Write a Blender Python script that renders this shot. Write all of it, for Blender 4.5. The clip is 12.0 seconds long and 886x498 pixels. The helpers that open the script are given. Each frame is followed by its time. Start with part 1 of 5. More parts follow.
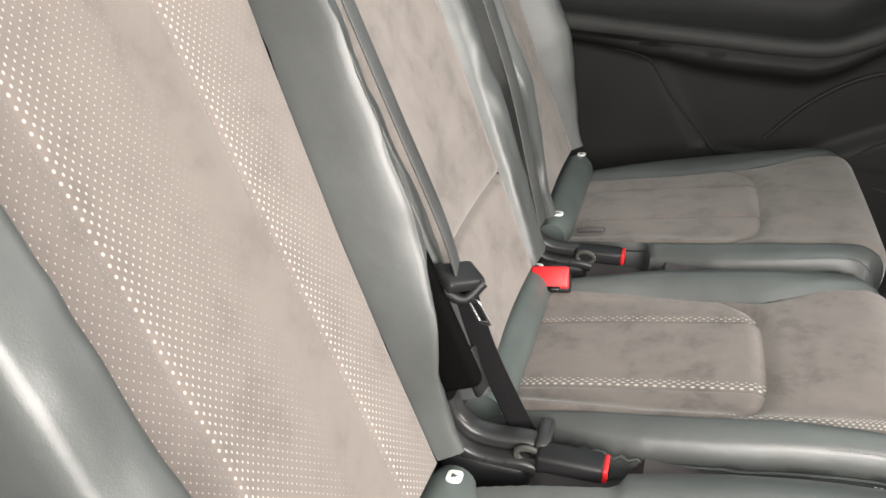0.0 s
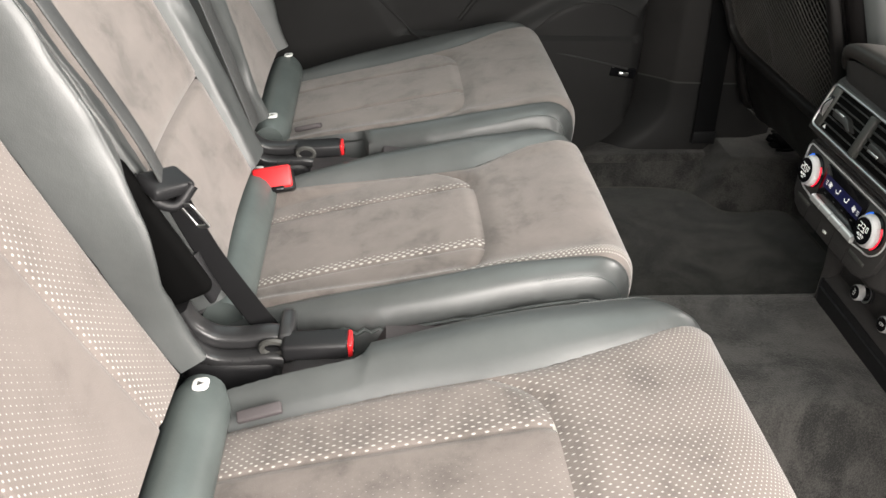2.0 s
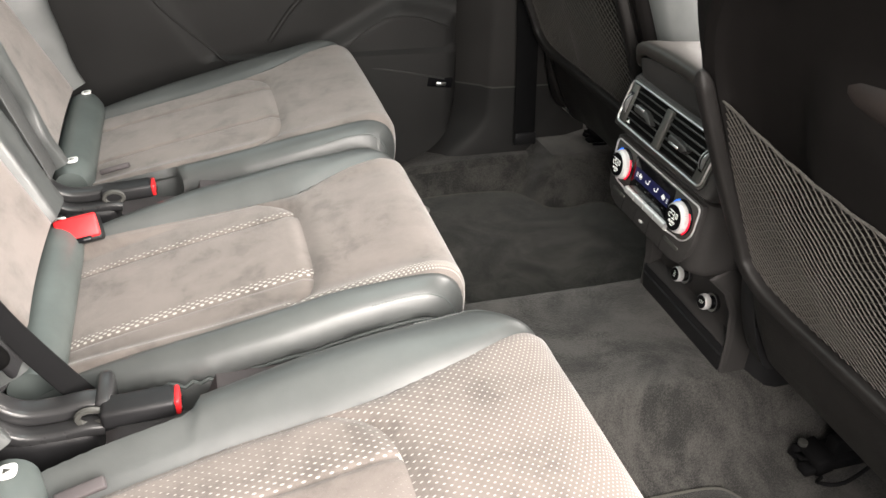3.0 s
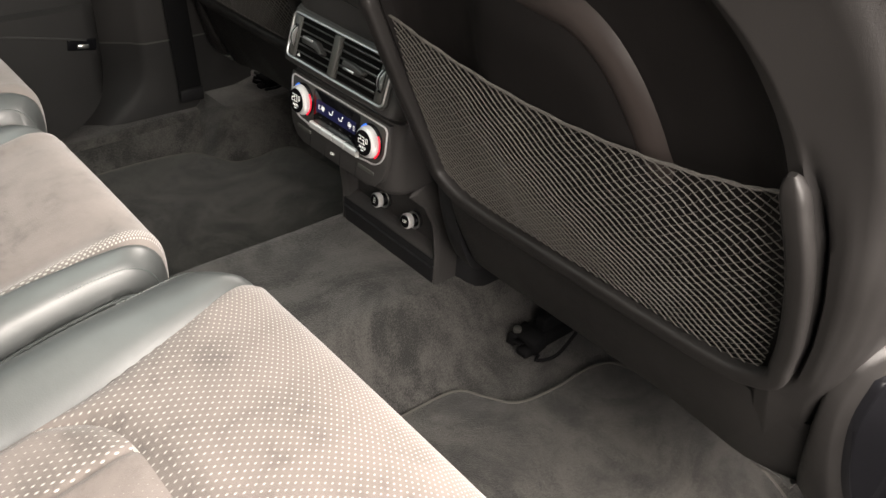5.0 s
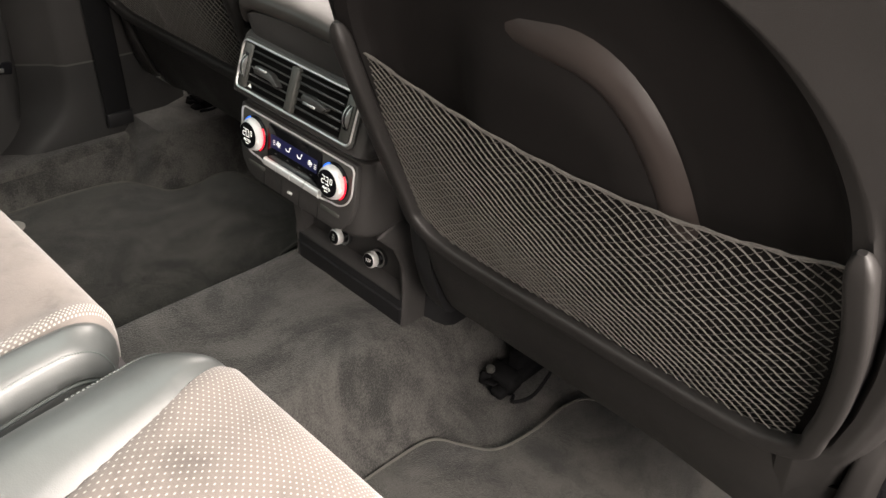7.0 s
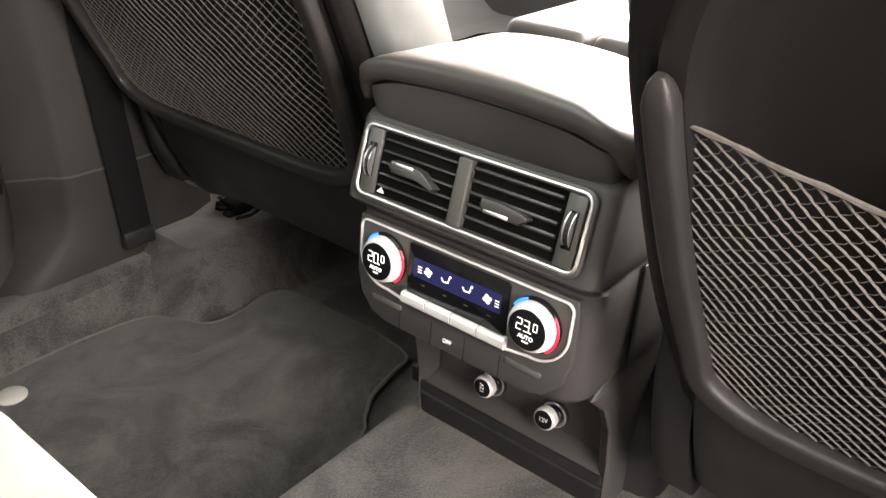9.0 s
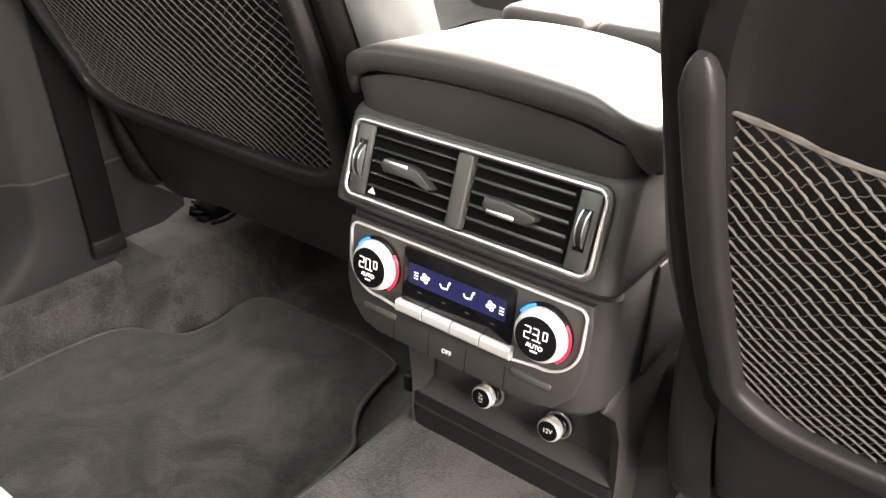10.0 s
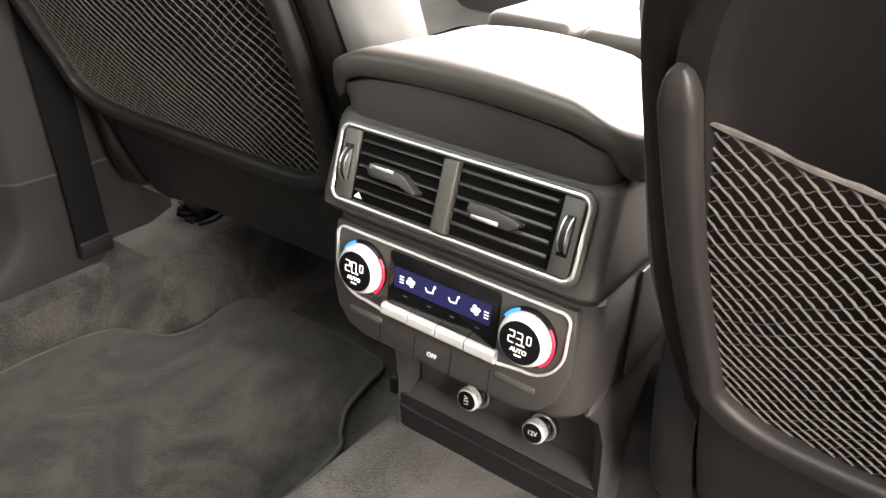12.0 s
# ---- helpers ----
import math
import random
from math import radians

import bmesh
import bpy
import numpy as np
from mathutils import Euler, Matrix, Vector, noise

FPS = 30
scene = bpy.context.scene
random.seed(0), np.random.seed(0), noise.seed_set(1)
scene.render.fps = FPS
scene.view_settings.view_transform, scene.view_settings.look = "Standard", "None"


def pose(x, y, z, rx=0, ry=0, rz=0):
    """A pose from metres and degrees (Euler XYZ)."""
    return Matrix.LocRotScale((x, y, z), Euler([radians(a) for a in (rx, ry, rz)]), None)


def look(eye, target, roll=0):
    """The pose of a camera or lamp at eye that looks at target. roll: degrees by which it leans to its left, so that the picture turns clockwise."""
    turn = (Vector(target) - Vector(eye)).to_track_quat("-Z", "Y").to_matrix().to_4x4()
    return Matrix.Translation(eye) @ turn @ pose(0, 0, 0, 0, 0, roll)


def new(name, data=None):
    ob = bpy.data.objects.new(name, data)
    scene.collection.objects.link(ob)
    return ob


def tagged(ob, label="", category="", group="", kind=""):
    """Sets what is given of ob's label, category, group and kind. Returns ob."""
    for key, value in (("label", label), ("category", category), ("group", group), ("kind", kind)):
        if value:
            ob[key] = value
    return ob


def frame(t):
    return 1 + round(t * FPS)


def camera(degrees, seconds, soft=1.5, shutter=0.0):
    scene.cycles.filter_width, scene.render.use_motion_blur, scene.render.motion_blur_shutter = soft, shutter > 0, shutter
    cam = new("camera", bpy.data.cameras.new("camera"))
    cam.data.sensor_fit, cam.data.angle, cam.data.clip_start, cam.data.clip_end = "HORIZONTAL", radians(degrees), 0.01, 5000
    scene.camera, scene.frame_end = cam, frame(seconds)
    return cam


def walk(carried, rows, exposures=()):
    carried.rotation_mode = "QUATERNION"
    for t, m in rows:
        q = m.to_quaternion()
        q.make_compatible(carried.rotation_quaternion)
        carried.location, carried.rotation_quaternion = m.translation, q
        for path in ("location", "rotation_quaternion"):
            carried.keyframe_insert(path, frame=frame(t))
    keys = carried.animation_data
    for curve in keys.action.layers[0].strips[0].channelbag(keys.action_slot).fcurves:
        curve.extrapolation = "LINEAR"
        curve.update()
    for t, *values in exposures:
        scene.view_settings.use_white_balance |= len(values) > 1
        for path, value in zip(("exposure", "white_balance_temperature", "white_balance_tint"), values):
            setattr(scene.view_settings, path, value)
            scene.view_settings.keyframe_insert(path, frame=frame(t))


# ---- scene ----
cam = camera(57.5, 12.0)
PATH = [
    (0, (0.157, -0.891, 0.945), (-0.307, 0.806, -0.005), 2.4),
    (0.5, (0.16, -0.905, 0.928), (-0.185, 0.774, -0.102), 2.9),
    (1, (0.173, -0.91, 0.917), (-0.026, 0.763, -0.16), 3.0),
    (1.5, (0.181, -0.912, 0.914), (0.139, 0.76, -0.182), 3.1),
    (2, (0.196, -0.908, 0.917), (0.347, 0.758, -0.179), 2.5),
    (2.5, (0.217, -0.897, 0.917), (0.594, 0.744, -0.162), 2.9),
    (3, (0.225, -0.886, 0.919), (0.741, 0.73, -0.139), 2.5),
    (3.5, (0.223, -0.864, 0.917), (0.927, 0.682, -0.139), 2.4),
    (5.5, (0.224, -0.871, 0.871), (1.423, 0.229, -0.29), 5.5),
    (6, (0.22, -0.884, 0.859), (1.445, 0.147, -0.339), 6.7),
    (6.5, (0.216, -0.86, 0.869), (1.456, 0.17, -0.315), 7.0),
    (7, (0.247, -0.752, 0.889), (1.512, 0.331, -0.219), 5.8),
    (7.5, (0.302, -0.615, 0.844), (1.608, 0.476, -0.208), 3.9),
    (9.5, (0.351, -0.328, 0.747), (1.743, 0.755, -0.197), 1.7),
    (10, (0.365, -0.317, 0.737), (1.777, 0.728, -0.218), 1.6),
    (10.5, (0.365, -0.321, 0.739), (1.788, 0.701, -0.227), 1.7),
    (11, (0.368, -0.319, 0.74), (1.793, 0.696, -0.229), 1.8),
    (11.5, (0.367, -0.32, 0.741), (1.792, 0.698, -0.225), 2.0),
    (12, (0.365, -0.321, 0.743), (1.792, 0.703, -0.213), 2.2),
]
walk(cam, [(t, look(eye, target, roll)) for t, eye, target, roll in PATH], [(0, -0.6, 6450, 10), (1, -0.52, 6450, 10.5), (2, -0.42, 6450, 11), (3, 0.05, 6550, 12), (3.5, 0.1, 6600, 12), (5.5, -0.3, 6750, 13), (6.5, -0.42, 6750, 13), (7, 0.08, 6800, 14), (7.5, 0.6, 6750, 13), (8.5, 0.95, 6800, 15), (9.5, 1.25, 6900, 17), (12, 1.25, 6900, 17)])

# ---- light ----
world = bpy.data.worlds.new("world")
scene.world = world
world.use_nodes = True
wn = world.node_tree.nodes
sky = wn.new("ShaderNodeTexSky")
sky.sky_type, sky.sun_disc = "NISHITA", False
sky.sun_elevation, sky.sun_rotation = radians(50), radians(60)
wn["Background"].inputs["Strength"].default_value = 0.05
world.node_tree.links.new(sky.outputs["Color"], wn["Background"].inputs["Color"])


COOL = (0.86, 1.0, 0.93)


def area(name, eye, target, sx, sy, watts, color=(1, 0.935, 0.865)):
    lamp = bpy.data.lights.new(name, "AREA")
    lamp.shape, lamp.size, lamp.size_y, lamp.energy, lamp.color = "RECTANGLE", sx, sy, watts, color
    ob = new(name, lamp)
    ob.matrix_world = look(eye, target)
    return ob


area("windscreen_light", (2.02, 0.0, 1.02), (0.8, 0.0, 0.5), 1.4, 0.6, 170)
area("far_front_window_light", (1.45, 0.92, 1.06), (1.2, 0.0, 0.5), 0.9, 0.4, 7)
area("far_rear_window_light", (0.05, 0.92, 1.10), (0.3, 0.0, 0.4), 0.9, 0.4, 2.2, COOL)
area("rear_door_light", (0.46, -1.18, 0.93), (0.45, -0.3, 0.47), 0.75, 0.8, 44)
area("rear_window_light", (-1.0, 0.0, 1.15), (0.8, 0.0, 0.45), 1.1, 0.4, 0.8, COOL)
area("front_door_light", (1.0, -1.2, 0.95), (0.78, -0.5, 0.55), 0.7, 0.6, 46)
area("roof_glass_light", (0.5, -0.12, 1.38), (0.5, -0.12, 0.0), 0.6, 0.9, 7, COOL)


# ---- materials ----
def nodes_of(name):
    m = bpy.data.materials.new(name)
    m.use_nodes = True
    nt = m.node_tree
    return m, nt, nt.nodes["Principled BSDF"]


def link(nt, a, b):
    nt.links.new(a, b)


def noise_node(nt, scale, detail=4, coord=None, rough=0.6):
    n = nt.nodes.new("ShaderNodeTexNoise")
    n.inputs["Scale"].default_value, n.inputs["Detail"].default_value = scale, detail
    n.inputs["Roughness"].default_value = rough
    if coord is not None:
        link(nt, coord, n.inputs["Vector"])
    return n


def ramp(nt, src, stops):
    r = nt.nodes.new("ShaderNodeValToRGB")
    els = r.color_ramp.elements
    while len(els) > 1:
        els.remove(els[-1])
    for i, (p, c) in enumerate(stops):
        e = els[0] if i == 0 else els.new(p)
        e.position, e.color = p, (*c, 1)
    link(nt, src, r.inputs["Fac"])
    return r


def mathn(nt, op, a, b=None):
    n = nt.nodes.new("ShaderNodeMath")
    n.operation = op
    for k, v in enumerate((a, b)):
        if v is None:
            continue
        if isinstance(v, (int, float)):
            n.inputs[k].default_value = v
        else:
            link(nt, v, n.inputs[k])
    return n.outputs[0]


def mix(nt, fac, a, b):
    n = nt.nodes.new("ShaderNodeMix")
    n.data_type = "RGBA"
    for k, v in ((0, fac), (6, a), (7, b)):
        if isinstance(v, (int, float)):
            n.inputs[k].default_value = v
        elif isinstance(v, tuple):
            n.inputs[k].default_value = (*v, 1)
        else:
            link(nt, v, n.inputs[k])
    return n.outputs[2]


def bump(nt, bs, height, strength=0.3, dist=0.001):
    b = nt.nodes.new("ShaderNodeBump")
    b.inputs["Strength"].default_value, b.inputs["Distance"].default_value = strength, dist
    link(nt, height, b.inputs["Height"])
    link(nt, b.outputs["Normal"], bs.inputs["Normal"])


def surface(name, color, rough=0.5, metal=0.0, vary=0.15, grain=900.0, relief=0.25, large=9.0, coat=0.0, rvary=0.08, spec=0.5):
    """Colour with blotches at two scales and a fine grain relief."""
    m, nt, bs = nodes_of(name)
    co = nt.nodes.new("ShaderNodeTexCoord").outputs["Object"]
    big, fine = noise_node(nt, large, 5, co), noise_node(nt, grain, 2, co)
    lo, hi = tuple(c * (1 - vary) for c in color), tuple(min(1, c * (1 + vary)) for c in color)
    r = ramp(nt, big.outputs["Fac"], [(0.3, lo), (0.7, hi)])
    link(nt, r.outputs["Color"], bs.inputs["Base Color"])
    rr = nt.nodes.new("ShaderNodeMapRange")
    link(nt, big.outputs["Fac"], rr.inputs["Value"])
    rr.inputs["From Min"].default_value, rr.inputs["From Max"].default_value = 0.3, 0.7
    rr.inputs["To Min"].default_value, rr.inputs["To Max"].default_value = rough - rvary, rough + rvary
    link(nt, rr.outputs["Result"], bs.inputs["Roughness"])
    bs.inputs["Metallic"].default_value = metal
    bs.inputs["Coat Weight"].default_value = coat
    bs.inputs["Specular IOR Level"].default_value = spec
    if relief:
        bump(nt, bs, fine.outputs["Fac"], relief, 0.0006)
    return m


def leather(name, color, rough, spec=0.5):
    m, nt, bs = nodes_of(name)
    co = nt.nodes.new("ShaderNodeTexCoord").outputs["Object"]
    big = noise_node(nt, 14, 5, co)
    cells = nt.nodes.new("ShaderNodeTexVoronoi")
    cells.inputs["Scale"].default_value = 800
    link(nt, co, cells.inputs["Vector"])
    folds = noise_node(nt, 20, 3, co)
    lo, hi = tuple(c * 0.85 for c in color), tuple(c * 1.15 for c in color)
    link(nt, ramp(nt, big.outputs["Fac"], [(0.3, lo), (0.7, hi)]).outputs["Color"], bs.inputs["Base Color"])
    bs.inputs["Roughness"].default_value = rough
    bs.inputs["Specular IOR Level"].default_value = spec
    h = mathn(nt, "ADD", mathn(nt, "MULTIPLY", cells.outputs["Distance"], 0.18), mathn(nt, "MULTIPLY", folds.outputs["Fac"], 2.4))
    bump(nt, bs, h, 0.25, 0.0012)
    return m


def suede(name, lo, hi, saw=None, size=0.008, hole=0.16, dot=(0.52, 0.5, 0.46)):
    """Brushed suede cloth with rows of small pale punched holes; u and v of its map are metres."""
    m, nt, bs = nodes_of(name)
    tc = nt.nodes.new("ShaderNodeTexCoord")
    co = tc.outputs["Object"]
    nap, fine = noise_node(nt, 15, 6, co, 0.66), noise_node(nt, 700, 3, co)
    nap.inputs["Distortion"].default_value = 0.2
    base = ramp(nt, nap.outputs["Fac"], [(0.36, lo), (0.47, tuple((a + 2 * b) / 3 for a, b in zip(lo, hi))), (0.6, hi)]).outputs["Color"]
    sep = nt.nodes.new("ShaderNodeSeparateXYZ")
    link(nt, tc.outputs["UV"], sep.inputs[0])
    u, v = mathn(nt, "DIVIDE", sep.outputs["X"], size), mathn(nt, "DIVIDE", sep.outputs["Y"], size)

    def cell(du):
        a = mathn(nt, "SUBTRACT", mathn(nt, "FRACT", mathn(nt, "ADD", u, du)), 0.5)
        b = mathn(nt, "SUBTRACT", mathn(nt, "FRACT", mathn(nt, "ADD", v, du)), 0.5)
        return mathn(nt, "SQRT", mathn(nt, "ADD", mathn(nt, "MULTIPLY", mathn(nt, "MULTIPLY", a, a), 0.5), mathn(nt, "MULTIPLY", b, b)))

    d = mathn(nt, "MINIMUM", cell(0.0), cell(0.5))
    if saw:
        pos = mathn(nt, "DIVIDE", mathn(nt, "ADD", sep.outputs["Y"], 0.25), 0.5)
        rad = mathn(nt, "MULTIPLY", ramp(nt, pos, [((p + 0.25) / 0.5, (w, w, w)) for p, w in saw]).outputs["Color"], hole)
    else:
        rad = hole
    k = mathn(nt, "MULTIPLY", mathn(nt, "SUBTRACT", rad, d), 9.0)
    k = mathn(nt, "MINIMUM", mathn(nt, "MAXIMUM", k, 0.0), 1.0)
    link(nt, mix(nt, k, base, dot), bs.inputs["Base Color"])
    bs.inputs["Roughness"].default_value = 0.85
    bs.inputs["Sheen Weight"].default_value = 0.25
    bs.inputs["Sheen Roughness"].default_value = 0.5
    bump(nt, bs, mathn(nt, "SUBTRACT", fine.outputs["Fac"], k), 0.5, 0.0008)
    return m


def carpet(name, lo, hi, scale=420.0):
    m, nt, bs = nodes_of(name)
    co = nt.nodes.new("ShaderNodeTexCoord").outputs["Object"]
    big, mid, fine = noise_node(nt, 5, 5, co, 0.6), noise_node(nt, 22, 4, co), noise_node(nt, scale, 2, co)
    big.inputs["Distortion"].default_value = 2.6
    f = mathn(nt, "ADD", mathn(nt, "MULTIPLY", big.outputs["Fac"], 0.85), mathn(nt, "ADD", mathn(nt, "MULTIPLY", mid.outputs["Fac"], 0.2), mathn(nt, "MULTIPLY", fine.outputs["Fac"], 0.55)))
    link(nt, ramp(nt, f, [(0.685, lo), (0.925, hi)]).outputs["Color"], bs.inputs["Base Color"])
    bs.inputs["Roughness"].default_value = 0.95
    bs.inputs["Sheen Weight"].default_value = 0.15
    bump(nt, bs, fine.outputs["Fac"], 0.8, 0.002)
    return m


def glow(name, color, strength):
    m, nt, bs = nodes_of(name)
    bs.inputs["Base Color"].default_value = (*color, 1)
    bs.inputs["Emission Color"].default_value = (*color, 1)
    bs.inputs["Emission Strength"].default_value = strength
    return m


SAW = [(-0.25, 1.0), (-0.155, 1.0), (-0.13, 0.7), (-0.083, 0.45), (-0.081, 1.0), (-0.06, 0.72), (0.0, 0.52), (0.06, 0.0), (0.079, 0.0), (0.081, 1.0), (0.105, 0.68), (0.16, 0.35), (0.25, 0.3)]
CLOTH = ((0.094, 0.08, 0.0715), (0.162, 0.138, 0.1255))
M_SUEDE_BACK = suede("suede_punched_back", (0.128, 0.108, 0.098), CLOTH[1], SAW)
M_SUEDE_SEAT = suede("suede_punched_seat", *CLOTH, [(-0.25, 1.0), (-0.12, 1.0), (-0.1, 0.7), (-0.065, 0.45), (-0.063, 1.0), (-0.04, 0.68), (0.03, 0.3), (0.06, 0.0), (0.0615, 0.0), (0.063, 1.0), (0.09, 0.75), (0.14, 0.4), (0.25, 0.3)])
M_SUEDE_FRONT = suede("suede_punched_front", *CLOTH, None, hole=0.13)
M_SUEDE_MID = suede("suede_seam_rows", *CLOTH, [(-0.25, 0.0), (-0.1365, 0.0), (-0.136, 0.8), (-0.1275, 0.8), (-0.127, 0.0), (-0.081, 0.0), (-0.0805, 1.0), (-0.0675, 0.9), (-0.067, 0.0), (0.067, 0.0), (0.0675, 0.8), (0.076, 0.8), (0.0765, 0.0), (0.25, 0.0)], size=0.0075, hole=0.22, dot=(0.44, 0.42, 0.385))
M_SUEDE_MID_FRONT = suede("suede_front_row", *CLOTH, [(-0.25, 0.0), (-0.152, 0.0), (-0.1515, 1.0), (-0.134, 1.0), (-0.1335, 0.0), (0.25, 0.0)], size=0.0075, hole=0.22, dot=(0.44, 0.42, 0.385))
M_SUEDE_FAR = suede("suede_faint_rows", *CLOTH, [(-0.25, 0.0), (-0.081, 0.0), (-0.0805, 1.0), (-0.0675, 0.9), (-0.067, 0.0), (0.25, 0.0)], size=0.0075, hole=0.13, dot=(0.25, 0.235, 0.21))
M_SUEDE_PLAIN = suede("plain_suede", *CLOTH, [(-0.25, 0.0), (0.25, 0.0)])
M_MAUVE = surface("mauve_grey_pocket", (0.062, 0.054, 0.056), 0.7, vary=0.15, relief=0.3)
M_LEATHER = leather("dark_grey_leather", (0.06, 0.065, 0.0645), 0.42, 0.75)
M_LEATHER_ROLL = leather("grey_green_leather", (0.078, 0.092, 0.089), 0.45)
M_BLACK = surface("black_plastic", (0.013, 0.013, 0.014), 0.45, vary=0.2, relief=0.3, spec=0.3)
M_BRACKET = surface("satin_black_plastic", (0.024, 0.024, 0.025), 0.3, vary=0.15, relief=0.15)
M_GLOSS = surface("glossy_black_plastic", (0.006, 0.006, 0.007), 0.08, relief=0, spec=0.15)
# near-black for joints and for the painted shade of openings not cut hollow
M_GAP_SHADE = surface("gap_shade_black", (0.003, 0.003, 0.003), 0.9, relief=0, spec=0.05)
M_LID = leather("black_armrest_leather", (0.036, 0.0325, 0.03), 0.42, 0.35)
M_PAD = surface("black_grip_cloth", (0.012, 0.011, 0.0105), 0.95, vary=0.1, spec=0.03, relief=0.4)
# arch plastic lightened to stand for light caught on the ridge
M_ARCH_LIT = surface("arch_lit_plastic", (0.024, 0.0192, 0.0176), 0.42, vary=0.1, relief=0.3, grain=1400, spec=0.3)
M_GRIP = surface("vent_grip_plastic", (0.03, 0.029, 0.028), 0.4, vary=0.1, relief=0.2)
M_SLAT = surface("dark_slat_plastic", (0.028, 0.028, 0.027), 0.4, vary=0.05, relief=0.1)
M_RECESS = surface("black_panel_shaded_side", (0.0081, 0.0074, 0.0073), 0.52, vary=0.1, relief=0.5, grain=1400, spec=0.1)
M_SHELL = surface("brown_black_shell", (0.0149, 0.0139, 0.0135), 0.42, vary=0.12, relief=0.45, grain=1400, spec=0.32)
M_CONSOLE = surface("charcoal_console_plastic", (0.0416, 0.0396, 0.0387), 0.46, vary=0.1, relief=0.5, grain=1300, spec=0.28)
M_TRIM = surface("charcoal_trim", (0.036, 0.036, 0.0355), 0.55, vary=0.15, relief=0.4, spec=0.2)
M_VENT = surface("vent_grey_plastic", (0.052, 0.052, 0.048), 0.45, vary=0.05, relief=0.2)
M_CHROME = surface("satin_chrome", (0.86, 0.86, 0.85), 0.34, metal=1.0, vary=0.04, relief=0.0, rvary=0.04)
M_SILVER = surface("knurled_silver", (0.62, 0.62, 0.62), 0.35, metal=0.35, vary=0.04, relief=0.5, grain=2500)
M_KEY = surface("bright_key_plastic", (0.88, 0.88, 0.87), 0.2, metal=0.6, vary=0.04, relief=0.0)
M_RED = surface("red_plastic", (0.58, 0.016, 0.02), 0.4, vary=0.08, relief=0.1)
M_WHITE = surface("white_print", (0.8, 0.8, 0.78), 0.5, vary=0.03, relief=0.0)
M_CARPET = carpet("grey_carpet", (0.015, 0.0144, 0.0134), (0.062, 0.059, 0.0543))
M_MAT = carpet("dark_grey_mat", (0.011, 0.0104, 0.0091), (0.056, 0.0525, 0.0462), 700)
M_BUTTON = surface("pale_grey_plastic", (0.3, 0.29, 0.27), 0.6, vary=0.1, relief=0.2)
M_EDGE = surface("mat_edge_thread", (0.085, 0.081, 0.072), 0.8, relief=0.6)
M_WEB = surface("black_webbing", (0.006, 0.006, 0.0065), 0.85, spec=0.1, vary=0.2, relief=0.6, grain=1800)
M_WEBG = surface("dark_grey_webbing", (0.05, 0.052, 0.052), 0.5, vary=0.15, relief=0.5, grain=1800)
M_NET = surface("grey_net_cord", (0.07, 0.065, 0.059), 0.75, vary=0.15, relief=0.6, grain=1500)
M_NET_EDGE = surface("pale_elastic_band", (0.075, 0.07, 0.064), 0.6, vary=0.3, relief=0.6, grain=700, large=140)
M_THREAD = surface("pale_thread", (0.55, 0.54, 0.5), 0.7, relief=0.2)
M_DOOR = surface("dark_door_trim", (0.019, 0.0186, 0.0184), 0.6, vary=0.15, relief=0.5, spec=0.25)
M_PILLAR = surface("dark_grey_pillar_trim", (0.029, 0.0275, 0.0268), 0.55, vary=0.1, relief=0.4, spec=0.15)
M_HEAD = surface("pale_headliner", (0.5, 0.49, 0.46), 0.9, vary=0.05, relief=0.5)
M_BLUE = glow("display_blue", (0.008, 0.01, 0.06), 0.07)
M_LED = glow("lit_white", (1.0, 1.0, 0.95), 0.5)
M_LEDBLUE = glow("lit_blue", (0.02, 0.2, 1.0), 0.8)
M_LEDRED = glow("lit_red", (1.0, 0.01, 0.04), 0.7)


# ---- shape helpers ----
def thing(name, place, label, category, group="", kind=""):
    ob = new(name)
    ob.location = place
    ob.empty_display_size = 0.05
    return tagged(ob, label, category, group, kind)


def origin_of(ob):
    p = Vector((0, 0, 0))
    while ob is not None:
        p += ob.location
        ob = ob.parent
    return p


def part(name, bm, material, parent=None, label="", smooth=True):
    """Links a bmesh in world places as one mesh under its thing."""
    if parent is not None:
        bmesh.ops.translate(bm, verts=bm.verts, vec=-origin_of(parent))
    bmesh.ops.recalc_face_normals(bm, faces=bm.faces)
    me = bpy.data.meshes.new(name)
    bm.to_mesh(me)
    bm.free()
    for p in me.polygons:
        p.use_smooth = smooth
    me.materials.append(material)
    if smooth:
        me.set_sharp_from_angle(angle=radians(50))
    ob = new(name, me)
    ob.parent = parent
    if label:
        ob["label"] = label
    return ob


